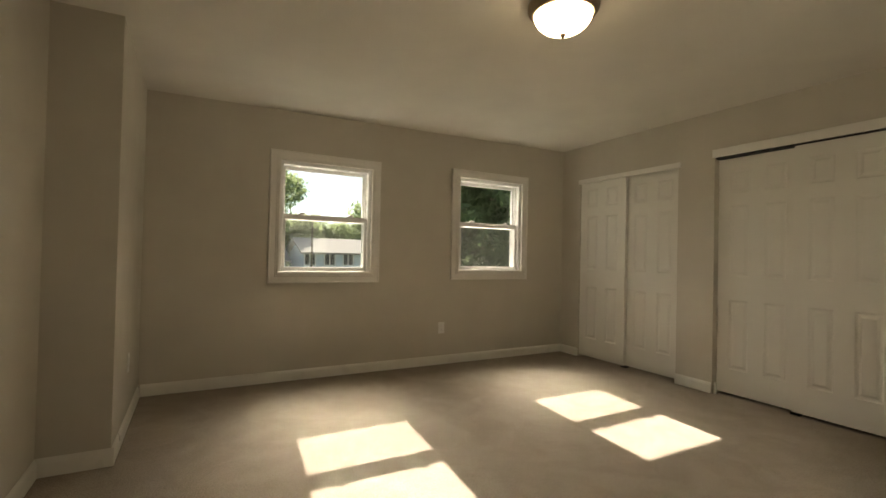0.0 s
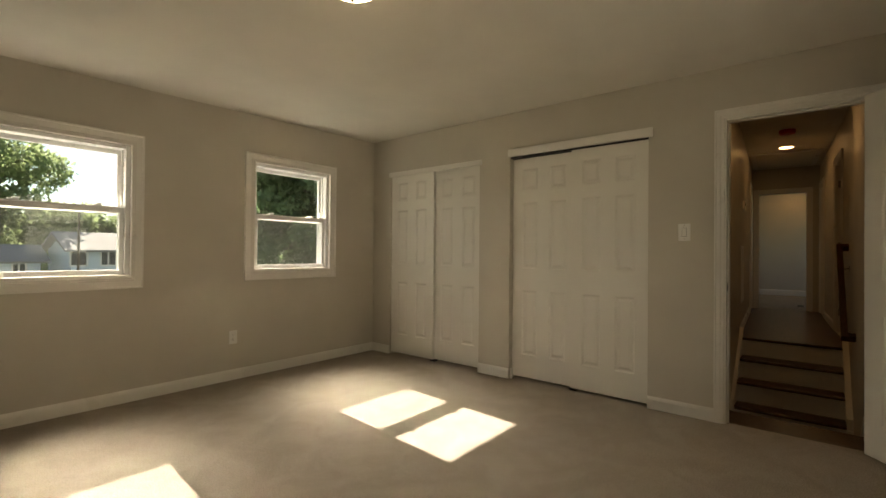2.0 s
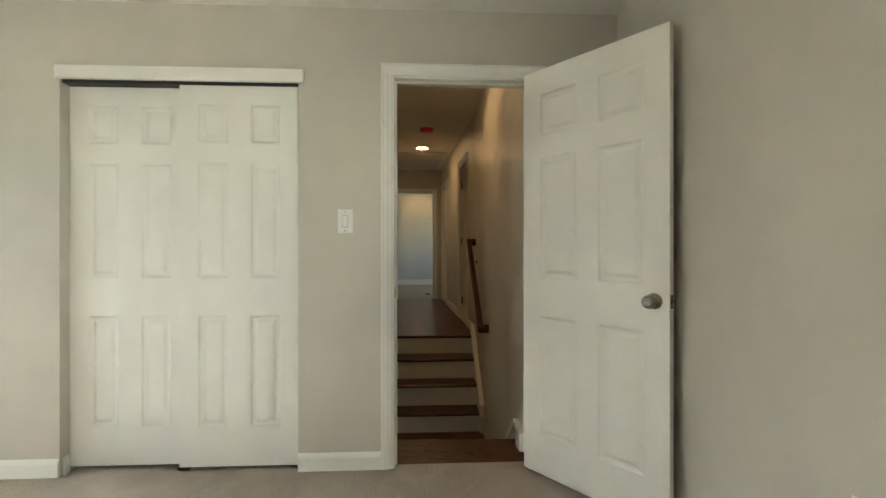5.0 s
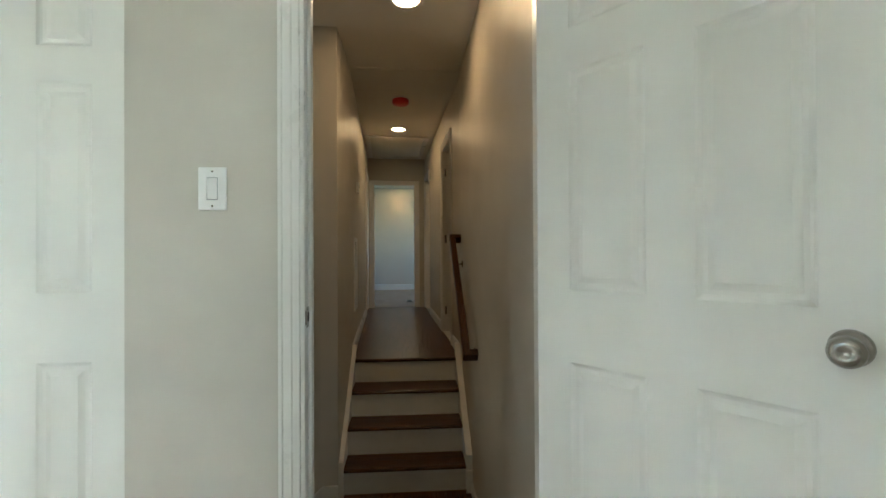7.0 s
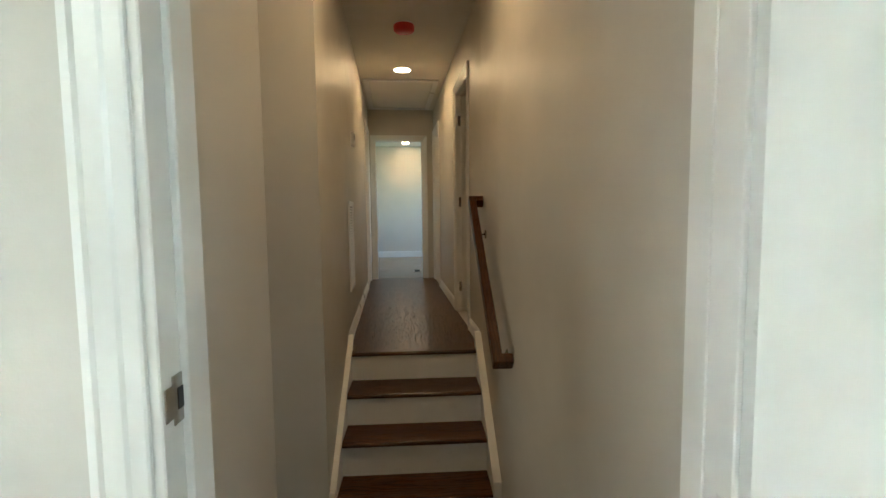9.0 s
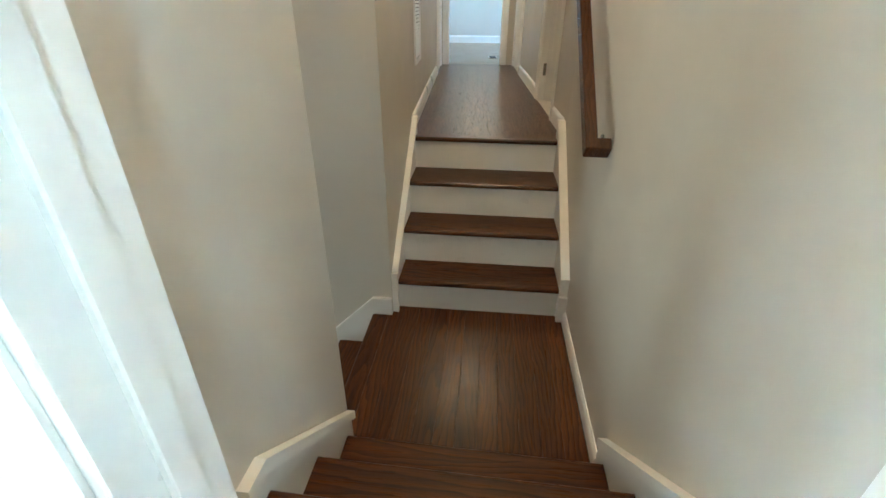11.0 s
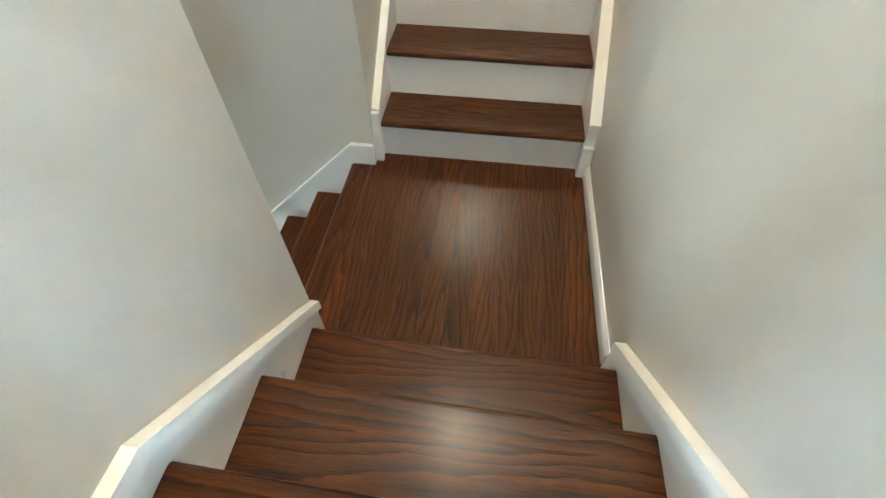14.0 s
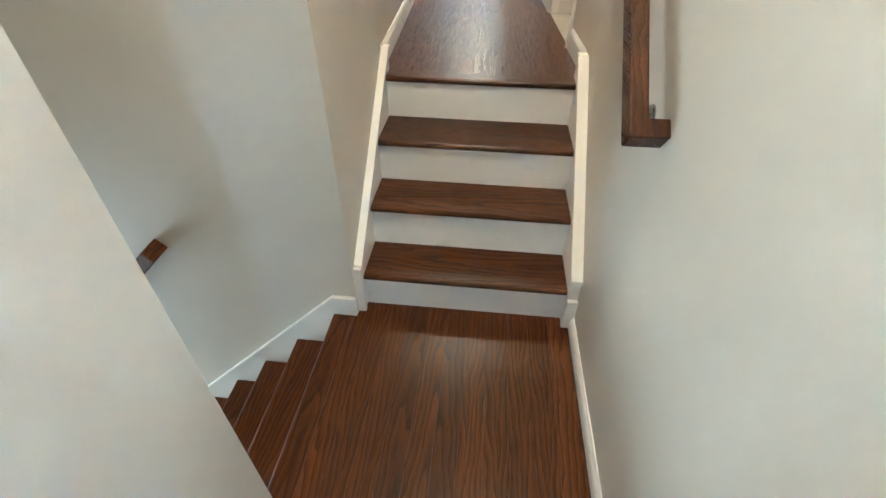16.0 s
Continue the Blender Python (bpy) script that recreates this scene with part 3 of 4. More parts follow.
def door_frame(name, label, c0, c1, a0, a1, z0, z1, m=None, inner=True, outer=True, stops=True):
    """Jambs and casings of a doorway through a wall running along y, between x = c0 and c1; m moves it to another frame."""
    f = thing(name, label, "door frame", "", "structure")
    t, cw = 0.018, 0.058

    def put(nm, bm, mat=TRIM):
        if m is not None:
            moved(bm, m)
        return part(nm, bm, mat, f)

    put("jamb", box(c0 - 0.002, c1 + 0.002, a0, a0 + t, z0, z1, 0.002))
    put("jamb", box(c0 - 0.002, c1 + 0.002, a1 - t, a1, z0, z1, 0.002))
    put("head_jamb", box(c0 - 0.002, c1 + 0.002, a0 + t, a1 - t, z1 - t, z1, 0.002))
    if stops:
        mid = (c0 + c1) / 2
        put("stop", box(mid - 0.017, mid + 0.017, a0 + t, a0 + t + 0.01, z0, z1 - t, 0.002))
        put("stop", box(mid - 0.017, mid + 0.017, a1 - t - 0.01, a1 - t, z0, z1 - t, 0.002))
        put("head_stop", box(mid - 0.017, mid + 0.017, a0 + t + 0.01, a1 - t - 0.01, z1 - t - 0.01, z1 - t, 0.002))
    for on, x, s in ((inner, c0 - 0.0025, 1), (outer, c1 + 0.0025, -1)):
        if not on:
            continue
        # profile across the casing: thick at the outer edge
        prof = [(0, 0), (cw, 0), (cw, 0.018), (cw * 0.84, 0.018), (cw * 0.78, 0.0135), (cw * 0.42, 0.0115), (cw * 0.34, 0.0085), (cw * 0.05, 0.0075), (0, 0.006)]
        r = 0.006
        for edge, sg in ((a0 + r, -1), (a1 - r, 1)):
            put("casing", prism([(x - s * d, edge + sg * w) for w, d in prof], z0, z1 - r + cw * 0.999, "z"))
        b = bmesh.new()
        rows = [[b.verts.new((x - s * d, e, z1 - r + w)) for w, d in prof] for e in (a0 + r - cw, a1 - r + cw)]
        for i in range(len(prof)):
            q = (i + 1) % len(prof)
            b.faces.new((rows[0][i], rows[0][q], rows[1][q], rows[1][i]))
        b.faces.new(rows[0])
        b.faces.new(rows[1][::-1])
        bmesh.ops.translate(b, verts=b.verts, vec=(-s * 0.0006, 0, 0.0005))
        put("head_casing", b)
    return f


# ---- stairs ----
def tread_bm(x0, x1, y0, y1, z, nose="x-", t=0.027):
    """A stair board with a half-round nose towards x- , x+ or y+."""
    n = []
    for k in range(7):
        a = math.pi * (k / 6 - 0.5)
        n.append((math.cos(a) * t / 2, math.sin(a) * t / 2 - t / 2))
    if nose == "x-":
        poly = [(x1, z), (x1, z - t)] + [(x0 + t / 2 - c, z + s) for c, s in n]
        return prism(poly, y0, y1, "y")
    if nose == "x+":
        poly = [(x0, z), (x0, z - t)] + [(x1 - t / 2 + c, z + s) for c, s in n]
        return prism(poly, y0, y1, "y")
    poly = [(y0, z), (y0, z - t)] + [(y1 - t / 2 + c, z + s) for c, s in n]
    return prism(poly, x0, x1, "x")


def stairs():
    # down from the bedroom: three risers
    f = thing("short_stair", "dark oak treads and white risers down to the landing", "stairs", "", "", (5.95, 0.94, LANDING))
    y0, y1 = 0.507, 1.374
    lower = [(5.938, -0.010), (6.169, -0.207), (6.400, -0.405)]
    skew = Matrix(((1, 0.0255, 0, -0.0255 * 0.94), (0, 1, 0, 0), (0, 0, 1, 0), (0, 0, 0, 1)))
    part("tread", moved(tread_bm(5.846, lower[0][0], y0, y1, lower[0][1], "x+"), skew), OAK_Y, f)
    part("tread", box(5.604, 5.8645, 0.500, 1.215, -0.037, -0.0105, 0.001), OAK_Y, f)
    part("tread", box(5.7355, 5.8645, 0.4925, 0.4995, -0.037, -0.0105), OAK_Y, f)
    part("tread", box(5.6775, 5.8645, 1.2155, 1.383, -0.037, -0.0105), OAK_Y, f)
    for (xa, za), (xb, zb) in zip(lower, lower[1:]):
        part("tread", moved(tread_bm(xa - 0.04, xb, y0, y1, zb, "x+"), skew), OAK_Y, f)
    for (xa, za), zb in zip(lower, [-0.207, -0.405, LANDING]):
        part("riser", moved(box(xa - 0.036, xa - 0.022, y0, y1, zb - 0.003, za - 0.0265), skew), TRIM, f)
    # skirt boards with their caps
    left = [(5.862, -0.60), (5.862, 0.070), (5.938, 0.066), (6.463, -0.384), (6.463, -0.60)]
    right = [(5.842, -0.60), (5.842, 0.077), (5.912, 0.075), (6.44, -0.388), (6.455, -0.402), (6.455, -0.60)]
    for poly, a, b, side in ((left, 1.3745, STAIR_L - 0.0005, -1), (right, STAIR_R + 0.0005, 0.5065, 1)):
        part("skirt", prism(poly, a, b), TRIM, f)
        e = (a - 0.017, b) if side < 0 else (a, b + 0.017)
        part("base_block", box(5.697 if side < 0 else 5.737, poly[0][0] - 0.008, e[0], e[1], -0.010, 0.092, 0.003), TRIM, f)
        p = poly[1:4]
        bm = None
        for (xa, za), (xb, zb) in zip(p, p[1:]):
            quad = [(xa, za), (xb, zb), (xb, zb + 0.038), (xa, za + 0.038)]
            bm = prism(quad, a - 0.016 if side < 0 else a, b if side < 0 else b + 0.016, "y", bm)
        part("cap", bm, CAP, f, "cream moulding along the skirt board")
    # up to the hall: four risers
    u = thing("upper_stair", "dark oak treads and white risers up to the hall", "stairs", "", "", (7.38, 0.94, LANDING))
    y0, y1 = 0.532, 1.374
    ups = [(7.362, -0.379), (7.575, -0.179), (7.797, 0.018), (8.043, HALL_Z)]
    for (xa, za), (xb, zb) in zip(ups, ups[1:]):
        part("tread", tread_bm(xa, xb + 0.034, y0, y1, za, "x-"), OAK_Y, u)
    part("tread", tread_bm(8.043, 8.13, y0, y1, HALL_Z, "x-"), OAK_Y, u)
    for (xa, za), zb in zip(ups, [LANDING, -0.379, -0.179, 0.018]):
        part("riser", box(xa + 0.018, xa + 0.032, y0, y1, zb - 0.003, za - 0.0265), TRIM, u)
    for a, b, side in ((1.3745, 1.3995, -1), (STAIR_R + 0.0005, 0.5315, 1)):
        x0 = 7.345
        poly = [(x0, LANDING + 0.0005), (x0, -0.325), (8.105, 0.288), (8.14, 0.30), (8.14, 0.0), (7.55, LANDING + 0.0005)]
        part("skirt", prism(poly, a, b), TRIM, u)
        c0, c1 = (a - 0.008, b) if side < 0 else (a, b + 0.004)
        quad = [(x0 - 0.004, -0.3245), (8.105, 0.2885), (8.105, 0.312), (x0 - 0.004, -0.301)]
        part("cap", prism(quad, c0, c1), CAP, u, "cream moulding along the skirt board")
        part("cap_end", box(8.1055, 8.15, c0, c1, 0.2885, 0.316, 0.004), CAP, u)
        part("plinth", box(x0 - 0.022, x0 - 0.0005, a if side > 0 else a - 0.006, b + (0.003 if side > 0 else 0.012), LANDING + 0.0005, -0.31 if side < 0 else -0.40, 0.003), TRIM, u)
    # down from the landing
    d = thing("lower_stair", "dark oak stair going down from the landing", "stairs", "", "", (6.9, 1.6, -3.06))
    x0, x1 = WELL_X0 + 0.001, WELL_X1 - 0.016
    run, rise = 0.2035, 0.1975
    for k in range(12):
        ya, z = 1.51 + run * k, LANDING - rise * (k + 1)
        if k < 11:
            part("tread", tread_bm(x0, x1, ya - 0.02, ya + run, z, "y+"), OAK_X, d)
        part("riser", box(x0, x1, ya - 0.034, ya - 0.021, z, z + rise - 0.0275), TRIM, d)
    top = [(1.402, LANDING + 0.001), (1.402, LANDING + 0.085), (1.50, LANDING + 0.085), (1.50 + run * 11, LANDING + 0.07 - rise * 11), (1.50 + run * 11, LANDING - 0.3 - rise * 11), (1.5, LANDING - 0.3)]
    part("skirt", prism(top, WELL_X1 - 0.015, WELL_X1 - 0.0005, "x"), TRIM, d)
    bm = None
    for (ya, za), (yb, zb) in zip(top[1:3], top[2:4]):
        bm = prism([(ya, za), (yb, zb), (yb, zb + 0.018), (ya, za + 0.018)], WELL_X1 - 0.02, WELL_X1 - 0.0005, "x", bm)
    part("cap", bm, CAP, d)


def handrails():
    r = thing("handrail", "dark stained oak handrail on the stair wall", "handrail", "", "", (7.10, STAIR_R, 0.40))
    a, b = Vector((7.068, 0.562, 0.414)), Vector((8.02, 0.562, 1.205))
    ang = math.degrees(math.atan2(b.z - a.z, b.x - a.x))
    n = (b - a).length
    m = Matrix.Translation(a) @ pose(0, 0, 0, 0, -ang, 0)
    part("rail", moved(box(0, n, -0.023, 0.023, 0, 0.064, 0.007, None, 2), m), RAIL, r)
    for s in (0.0, n - 0.049):
        part("return", moved(box(s + 0.001, s + 0.048, STAIR_R - 0.562 + 0.001, -0.012, 0.001, 0.063, 0.004, None, 2), m), RAIL, r)
    for s in (0.16, n - 0.2):
        p = m @ Vector((s, 0, 0))
        bm = tube([(p.x, STAIR_R + 0.006, p.z - 0.07), (p.x, STAIR_R + 0.04, p.z - 0.075), (p.x, 0.552, p.z - 0.045), (p.x, 0.559, p.z + 0.004)], 0.0055, 10)
        bm = merge(bm, moved(lathe([(0, 0), (0.028, 0), (0.026, 0.006), (0, 0.008)], 20), pose(p.x, STAIR_R + 0.0005, p.z - 0.07, -90)))
        part("bracket", bm, NICKEL, r, "nickel handrail bracket", True)
    q = thing("handrail", "orange-brown oak handrail along the stair going down", "handrail", "", "", (WELL_X1, 2.2, -0.3))
    a, b = Vector((WELL_X1 - 0.075, 2.145, -0.25)), Vector((WELL_X1 - 0.075, 4.3, -2.34))
    ang = math.degrees(math.atan2(b.z - a.z, b.y - a.y))
    n = (b - a).length
    m = Matrix.Translation(a) @ pose(0, 0, 0, ang, 0, 0)
    part("rail", moved(box(-0.021, 0.021, 0, n, 0, 0.06, 0.006, None, 2), m), RAIL, q)
    part("return", moved(box(0.0215, 0.0745, 0.0, 0.045, 0, 0.06, 0.005, None, 2), m), RAIL, q)


# ---- lamps and fittings ----
def dome_light():
    d = thing("ceiling_light", "flush dome light with bronze rim, lit", "ceiling light", "", "", (3.245, 2.28, ROOM_H - 0.0385))
    part("canopy", moved(lathe([(0.0, 0.004), (0.165, 0.004), (0.172, -0.012), (0.170, -0.03), (0.158, -0.048), (0.150, -0.056), (0.142, -0.056), (0.140, -0.04), (0.0, -0.04)], 48), Matrix.Translation(d.location)), BRONZE, d, "bronze metal rim", True)
    prof = [(0.140, -0.050)] + [(0.140 * math.cos(a), -0.050 - 0.095 * math.sin(a)) for a in [math.pi / 2 * k / 10 for k in range(1, 11)]]
    part("shade", moved(lathe(prof, 48), Matrix.Translation(d.location)), SHADE_GLOW, d, "glowing frosted glass shade", True)
    part("finial", moved(lathe([(0.0, -0.143), (0.013, -0.146), (0.014, -0.151), (0.008, -0.155), (0.009, -0.161), (0.005, -0.168), (0.0, -0.169)], 20), Matrix.Translation(d.location)), BRONZE, d, "small bronze finial", True)


def downlight(p, group="downlights in the hall"):
    d = thing("downlight", "round recessed ceiling downlight, lit warm white", "ceiling light", group, "", p)
    part("trim_ring", moved(lathe([(0.095, 0.0), (0.097, -0.004), (0.090, -0.008), (0.078, -0.006), (0.076, 0.0)], 36), Matrix.Translation(p)), WHITE, d, "", True)
    part("lens", moved(lathe([(0.0, -0.0045), (0.0765, -0.0045), (0.0765, -0.001), (0.0, -0.001)], 36), Matrix.Translation(p)), LAMP_GLOW, d, "glowing lens")


def smoke_detector():
    p = HALL @ Vector((0.655, 0.02, HALL_H))
    d = thing("smoke_detector", "ceiling smoke detector under a red dust cover", "smoke detector", "", "", p)
    part("base", moved(lathe([(0.0, -0.0005), (0.07, -0.0005), (0.07, -0.012), (0.0, -0.012)], 36), Matrix.Translation(p)), WHITE, d, "", True)
    part("cover", moved(lathe([(0.0, -0.0125), (0.079, -0.0125), (0.082, -0.02), (0.080, -0.05), (0.072, -0.058), (0.0, -0.059)], 36), Matrix.Translation(p)), RED, d, "red plastic dust cover", True)


def plate(name, label, category, m, kind):
    """A wall plate in its own frame: x across, z up, standing out to -y."""
    w, h = (0.078, 0.122) if kind == "switch" else (0.072, 0.116)
    d = thing(name, label, category)
    d.matrix_basis = m
    def put(nm, bm, mat, lb=""):
        o = new(nm, mesh_of(bm, nm, mat))
        o.parent = d
        tagged(o, lb)
    put("plate", box(-w / 2, w / 2, -0.006, -0.0005, -h / 2, h / 2, 0.003, None, 2), WHITE)
    if kind == "switch":
        put("rocker_frame", wall_mesh("x", -0.008, -0.0062, -0.0175, 0.0175, -0.034, 0.034, [(-0.0155, 0.0155, -0.032, 0.032)]), WHITE)
        # grey sheet behind the rocker: the gap's shadow put in as colour
        put("rocker_gap_shade", box(-0.0152, 0.0152, -0.0064, -0.0061, -0.0318, 0.0318), GAP_SHADE)
        put("rocker", prism([(-0.0075, -0.0295), (-0.0095, 0.0), (-0.0135, 0.0295), (-0.0062, 0.0295), (-0.0062, -0.0295)], -0.0132, 0.0132, "x"), WHITE)
        for z in (-0.049, 0.049):
            put("screw", moved(lathe([(0, 0), (0.003, 0), (0.002, 0.001), (0, 0.001)], 12), pose(0, -0.0062, z, 90)), NICKEL)
    else:
        for z in (-0.0195, 0.0195):
            put("socket", box(-0.0165, 0.0165, -0.0085, -0.0062, z - 0.0145, z + 0.0145, 0.003), WHITE)
            for x, hh in ((-0.0065, 0.0045), (0.0065, 0.0036)):
                put("slot", box(x - 0.0011, x + 0.0011, -0.0089, -0.0086, z + 0.003 - hh, z + 0.003 + hh), DARK)
            put("slot", moved(lathe([(0, 0), (0.0024, 0), (0.0024, 0.0003), (0, 0.0003)], 12), pose(0, -0.0086, z - 0.0085, 90)), DARK)
        put("screw", moved(lathe([(0, 0), (0.003, 0), (0.002, 0.001), (0, 0.001)], 12), pose(0, -0.0062, 0, 90)), NICKEL)
    return d


def fittings():
    plate("light_switch", "white rocker light switch on the greige wall", "light switch", pose(EAST, 1.470, 1.286, 0, 0, -90), "switch")
    plate("wall_outlet", "white double wall outlet under the window", "outlet", pose(3.932, NORTH, 0.371, 0, 0, 0), "outlet")
    plate("wall_outlet", "white double wall outlet near the door", "outlet", pose(4.21, SOUTH, 0.485, 0, 0, 180), "outlet")
    plate("wall_outlet", "white double wall outlet on the side wall", "outlet", pose(JOG, 4.046, 0.40, 0, 0, 90), "outlet")
    # strike plate of the bedroom doorway
    s = thing("strike_plate", "nickel strike plate let into the door jamb", "strike plate")
    part("plate", box(5.580, 5.612, 1.2135, 1.2158, 0.885, 0.945, 0.0008), NICKEL, s)
    part("lip", box(5.562, 5.5795, 1.2130, 1.2152, 0.895, 0.935, 0.0008), NICKEL, s)
    part("recess", box(5.589, 5.603, 1.2128, 1.2134, 0.902, 0.928), DARK, s)
    # return-air grille, thermostat, attic hatch
    g = thing("return_grille", "white slatted return-air grille low on the wall", "air grille")
    part("frame", moved(wall_mesh("x", HL - 0.012, HL - 0.0005, 0.36, 0.72, 0.57, 1.24, [(0.385, 0.695, 0.595, 1.215)]), HALL), WHITE, g)
    part("backing", moved(box(0.385, 0.695, HL - 0.003, HL - 0.001, 0.595, 1.215), HALL), DARK, g)
    for k in range(30):
        z = 0.605 + k * 0.0205
        part("slat", moved(prism([(HL - 0.010, z), (HL - 0.0035, z + 0.014), (HL - 0.0035, z + 0.0155), (HL - 0.010, z + 0.002)], 0.3855, 0.6945, "x"), HALL), WHITE, g)
    t = thing("thermostat", "small white thermostat on the hall wall", "thermostat")
    part("body", moved(box(0.70, 0.80, HL - 0.028, HL - 0.0005, 1.69, 1.80, 0.006, None, 2), HALL), WHITE, t)
    part("display", moved(box(0.72, 0.78, HL - 0.0292, HL - 0.0282, 1.74, 1.785), HALL), PANE, t)
    r = thing("floor_register", "dark metal floor register in the far room's carpet", "floor register")
    part("frame", moved(wall_mesh("x", -0.31, -0.19, 4.25, 4.55, HALL_Z + 0.0005, HALL_Z + 0.006, []), HALL), BRONZE, r)
    for k in range(6):
        part("slat", moved(box(4.262 + k * 0.047, 4.295 + k * 0.047, -0.295, -0.205, HALL_Z + 0.0065, HALL_Z + 0.009, 0.001), HALL), DARK, r)
    h = thing("attic_hatch", "white painted attic hatch with trim in the ceiling", "attic hatch")
    part("panel", moved(box(2.16, 3.40, -0.33, 0.36, HALL_H - 0.008, HALL_H - 0.001), HALL), CEILING, h)
    for a, b, c, d in ((2.09, 2.15, -0.40, 0.43), (3.41, 3.47, -0.40, 0.43), (2.15, 3.41, -0.40, -0.34), (2.15, 3.41, 0.37, 0.43)):
        part("trim_board", moved(box(a, b, c, d, HALL_H - 0.018, HALL_H - 0.0005, 0.003), HALL), TRIM, h)


def hall_doors():
    turn = HALL @ pose(0, 0, 0, 0, 0, 90)
    door_frame("door_frame_1", "white casing and jambs of the bedroom doorway", EAST, EAST_BACK, 0.480, 1.234, -0.009, 2.05)
    tagged(new("trim_doorway", mesh_of(box(EAST_BACK + 0.003, 5.735, STAIR_R + 0.0005, 0.4985, -0.009, 2.05, 0.002), "trim_doorway", TRIM)), "flat white trim board beside the doorway", "trim", "", "structure")
    door_frame("door_frame_2", "white casing of the doorway at the hall's end", HALL_END, HALL_END + 0.12, -0.32, 0.38, HALL_Z, 2.21, HALL)
    # frames in the side walls: the frame's own x is the hall's v
    def side(nm, label, v0, v1, u0, u1):
        mm = HALL @ Matrix(((0, 1, 0, 0), (1, 0, 0, 0), (0, 0, 1, 0), (0, 0, 0, 1)))
        door_frame(nm, label, v0, v1, u0, u1, HALL_Z, 2.25, mm)
    side("door_frame_3", "white casing of the side room doorway", HR - 0.12, HR, 0.55, 1.25)
    side("door_frame_4", "white casing of a closed hall door", HR - 0.12, HR, 2.76, 3.44)
    side("door_frame_5", "white casing of a closed hall door", HL, HL + 0.12, 2.72, 3.42)
    for v, u0, u1 in ((HR - 0.085, 2.78, 3.42), (HL + 0.05, 2.74, 3.40)):
        d = thing("hall_door", "closed white six-panel hall door", "door", "hall doors")
        d.matrix_basis = HALL @ pose(u0, v, HALL_Z + 0.01)
        panelled_leaf(u1 - u0, 2.02, 0.035, d, [(0.19, 0.79), (0.985, 1.585), (1.70, 1.905)], 0.1, 0.1, DOOR)
    h = thing("door_hinges", "nickel hinges on the empty doorway jamb", "hinge")
    for z in (0.45, 1.25, 2.0):
        part("hinge", moved(box(1.226, 1.232, HR - 0.06, HR - 0.02, z - 0.045, z + 0.045, 0.001), HALL), NICKEL, h)


# ---- outdoors ----
def foliage(name, blobs, count, size, mat, parent, droop=0.0, seed=1):
    """Leaves scattered in clumps: each a bent quad with its own turn."""
    rng = np.random.default_rng(seed)
    n = count
    weights = np.array([b[3] ** 2 for b in blobs])
    pick = rng.choice(len(blobs), n, p=weights / weights.sum())
    c = np.array([b[:3] for b in blobs])[pick]
    r = np.array([b[3] for b in blobs])[pick]
    d = rng.normal(size=(n, 3))
    d /= np.linalg.norm(d, axis=1)[:, None]
    rad = r * rng.uniform(0.35, 1.08, n) ** 0.6
    p = c + d * rad[:, None] * np.array([1, 1, 0.8])
    a = rng.normal(size=(n, 3))
    a[:, 2] -= droop
    a /= np.linalg.norm(a, axis=1)[:, None]
    b = np.cross(a, rng.normal(size=(n, 3)))
    b /= np.linalg.norm(b, axis=1)[:, None]
    s = size * rng.uniform(0.6, 1.4, n)[:, None]
    quad = np.stack([p, p + a * s * 0.55 + b * s * 0.32, p + a * s * 1.2, p + a * s * 0.55 - b * s * 0.32], 1)
    me = bpy.data.meshes.new(name)
    me.from_pydata(quad.reshape(-1, 3).tolist(), [], np.arange(4 * n).reshape(n, 4).tolist())
    me.materials.append(mat)
    ob = new(name, me)
    ob.parent = parent
    return ob


def broad_tree(x, y, z0, height, spread, count, size, seed, label, group="broadleaf trees"):
    rng = random.Random(seed)
    t = thing("tree", label, "tree", group, "", (0, 0, 0))
    fork = height * 0.42
    bm = tube([(x, y, z0), (x + 0.1, y, z0 + fork * 0.5), (x, y + 0.1, z0 + fork), (x + 0.2, y, z0 + height * 0.8)], [0.03 * height, 0.024 * height, 0.019 * height, 0.004 * height], 9)
    blobs = []
    for k in range(13):
        a, h = rng.uniform(0, 6.283), rng.uniform(0.4, 0.95)
        rr = spread * rng.uniform(0.35, 0.8) * (1.15 - 0.5 * h)
        q = (x + math.cos(a) * rr, y + math.sin(a) * rr, z0 + height * h)
        bm = tube([(x, y, z0 + height * (h * 0.55 + 0.05)), ((x + q[0]) / 2, (y + q[1]) / 2, z0 + height * h * 0.82), q], [0.010 * height, 0.007 * height, 0.002 * height], 6, bm)
        blobs.append((*q, spread * rng.uniform(0.28, 0.46)))
    part("trunk", bm, BARK, t)
    foliage("crown", blobs, count, size, LEAF, t, 0.2, seed)
    return t


def conifer(x, y, z0, height, spread, count, seed):
    t = thing("conifer", "dense dark green conifer outside the window", "tree")
    rng = random.Random(seed)
    bm = tube([(x, y, z0), (x, y, z0 + height * 0.5), (x, y, z0 + height)], [0.26, 0.16, 0.02], 9)
    blobs = []
    for k in range(300):
        h = rng.uniform(0.03, 0.98)
        a = rng.uniform(0, 6.283)
        full = spread * (1 - h) ** 0.7
        for f in (0.45, 0.75, 1.0):
            rr = full * f
            blobs.append((x + math.cos(a) * rr, y + math.sin(a) * rr, z0 + height * h - rr * 0.28, 0.24 + 0.22 * (1 - f)))
        tip = blobs[-1]
        bm = tube([(x, y, z0 + height * h), (tip[0], tip[1], tip[2])], [0.05, 0.012], 5, bm)
    part("trunk", bm, BARK, t)
    foliage("crown", blobs, count, 0.15, NEEDLE, t, 1.1, seed)


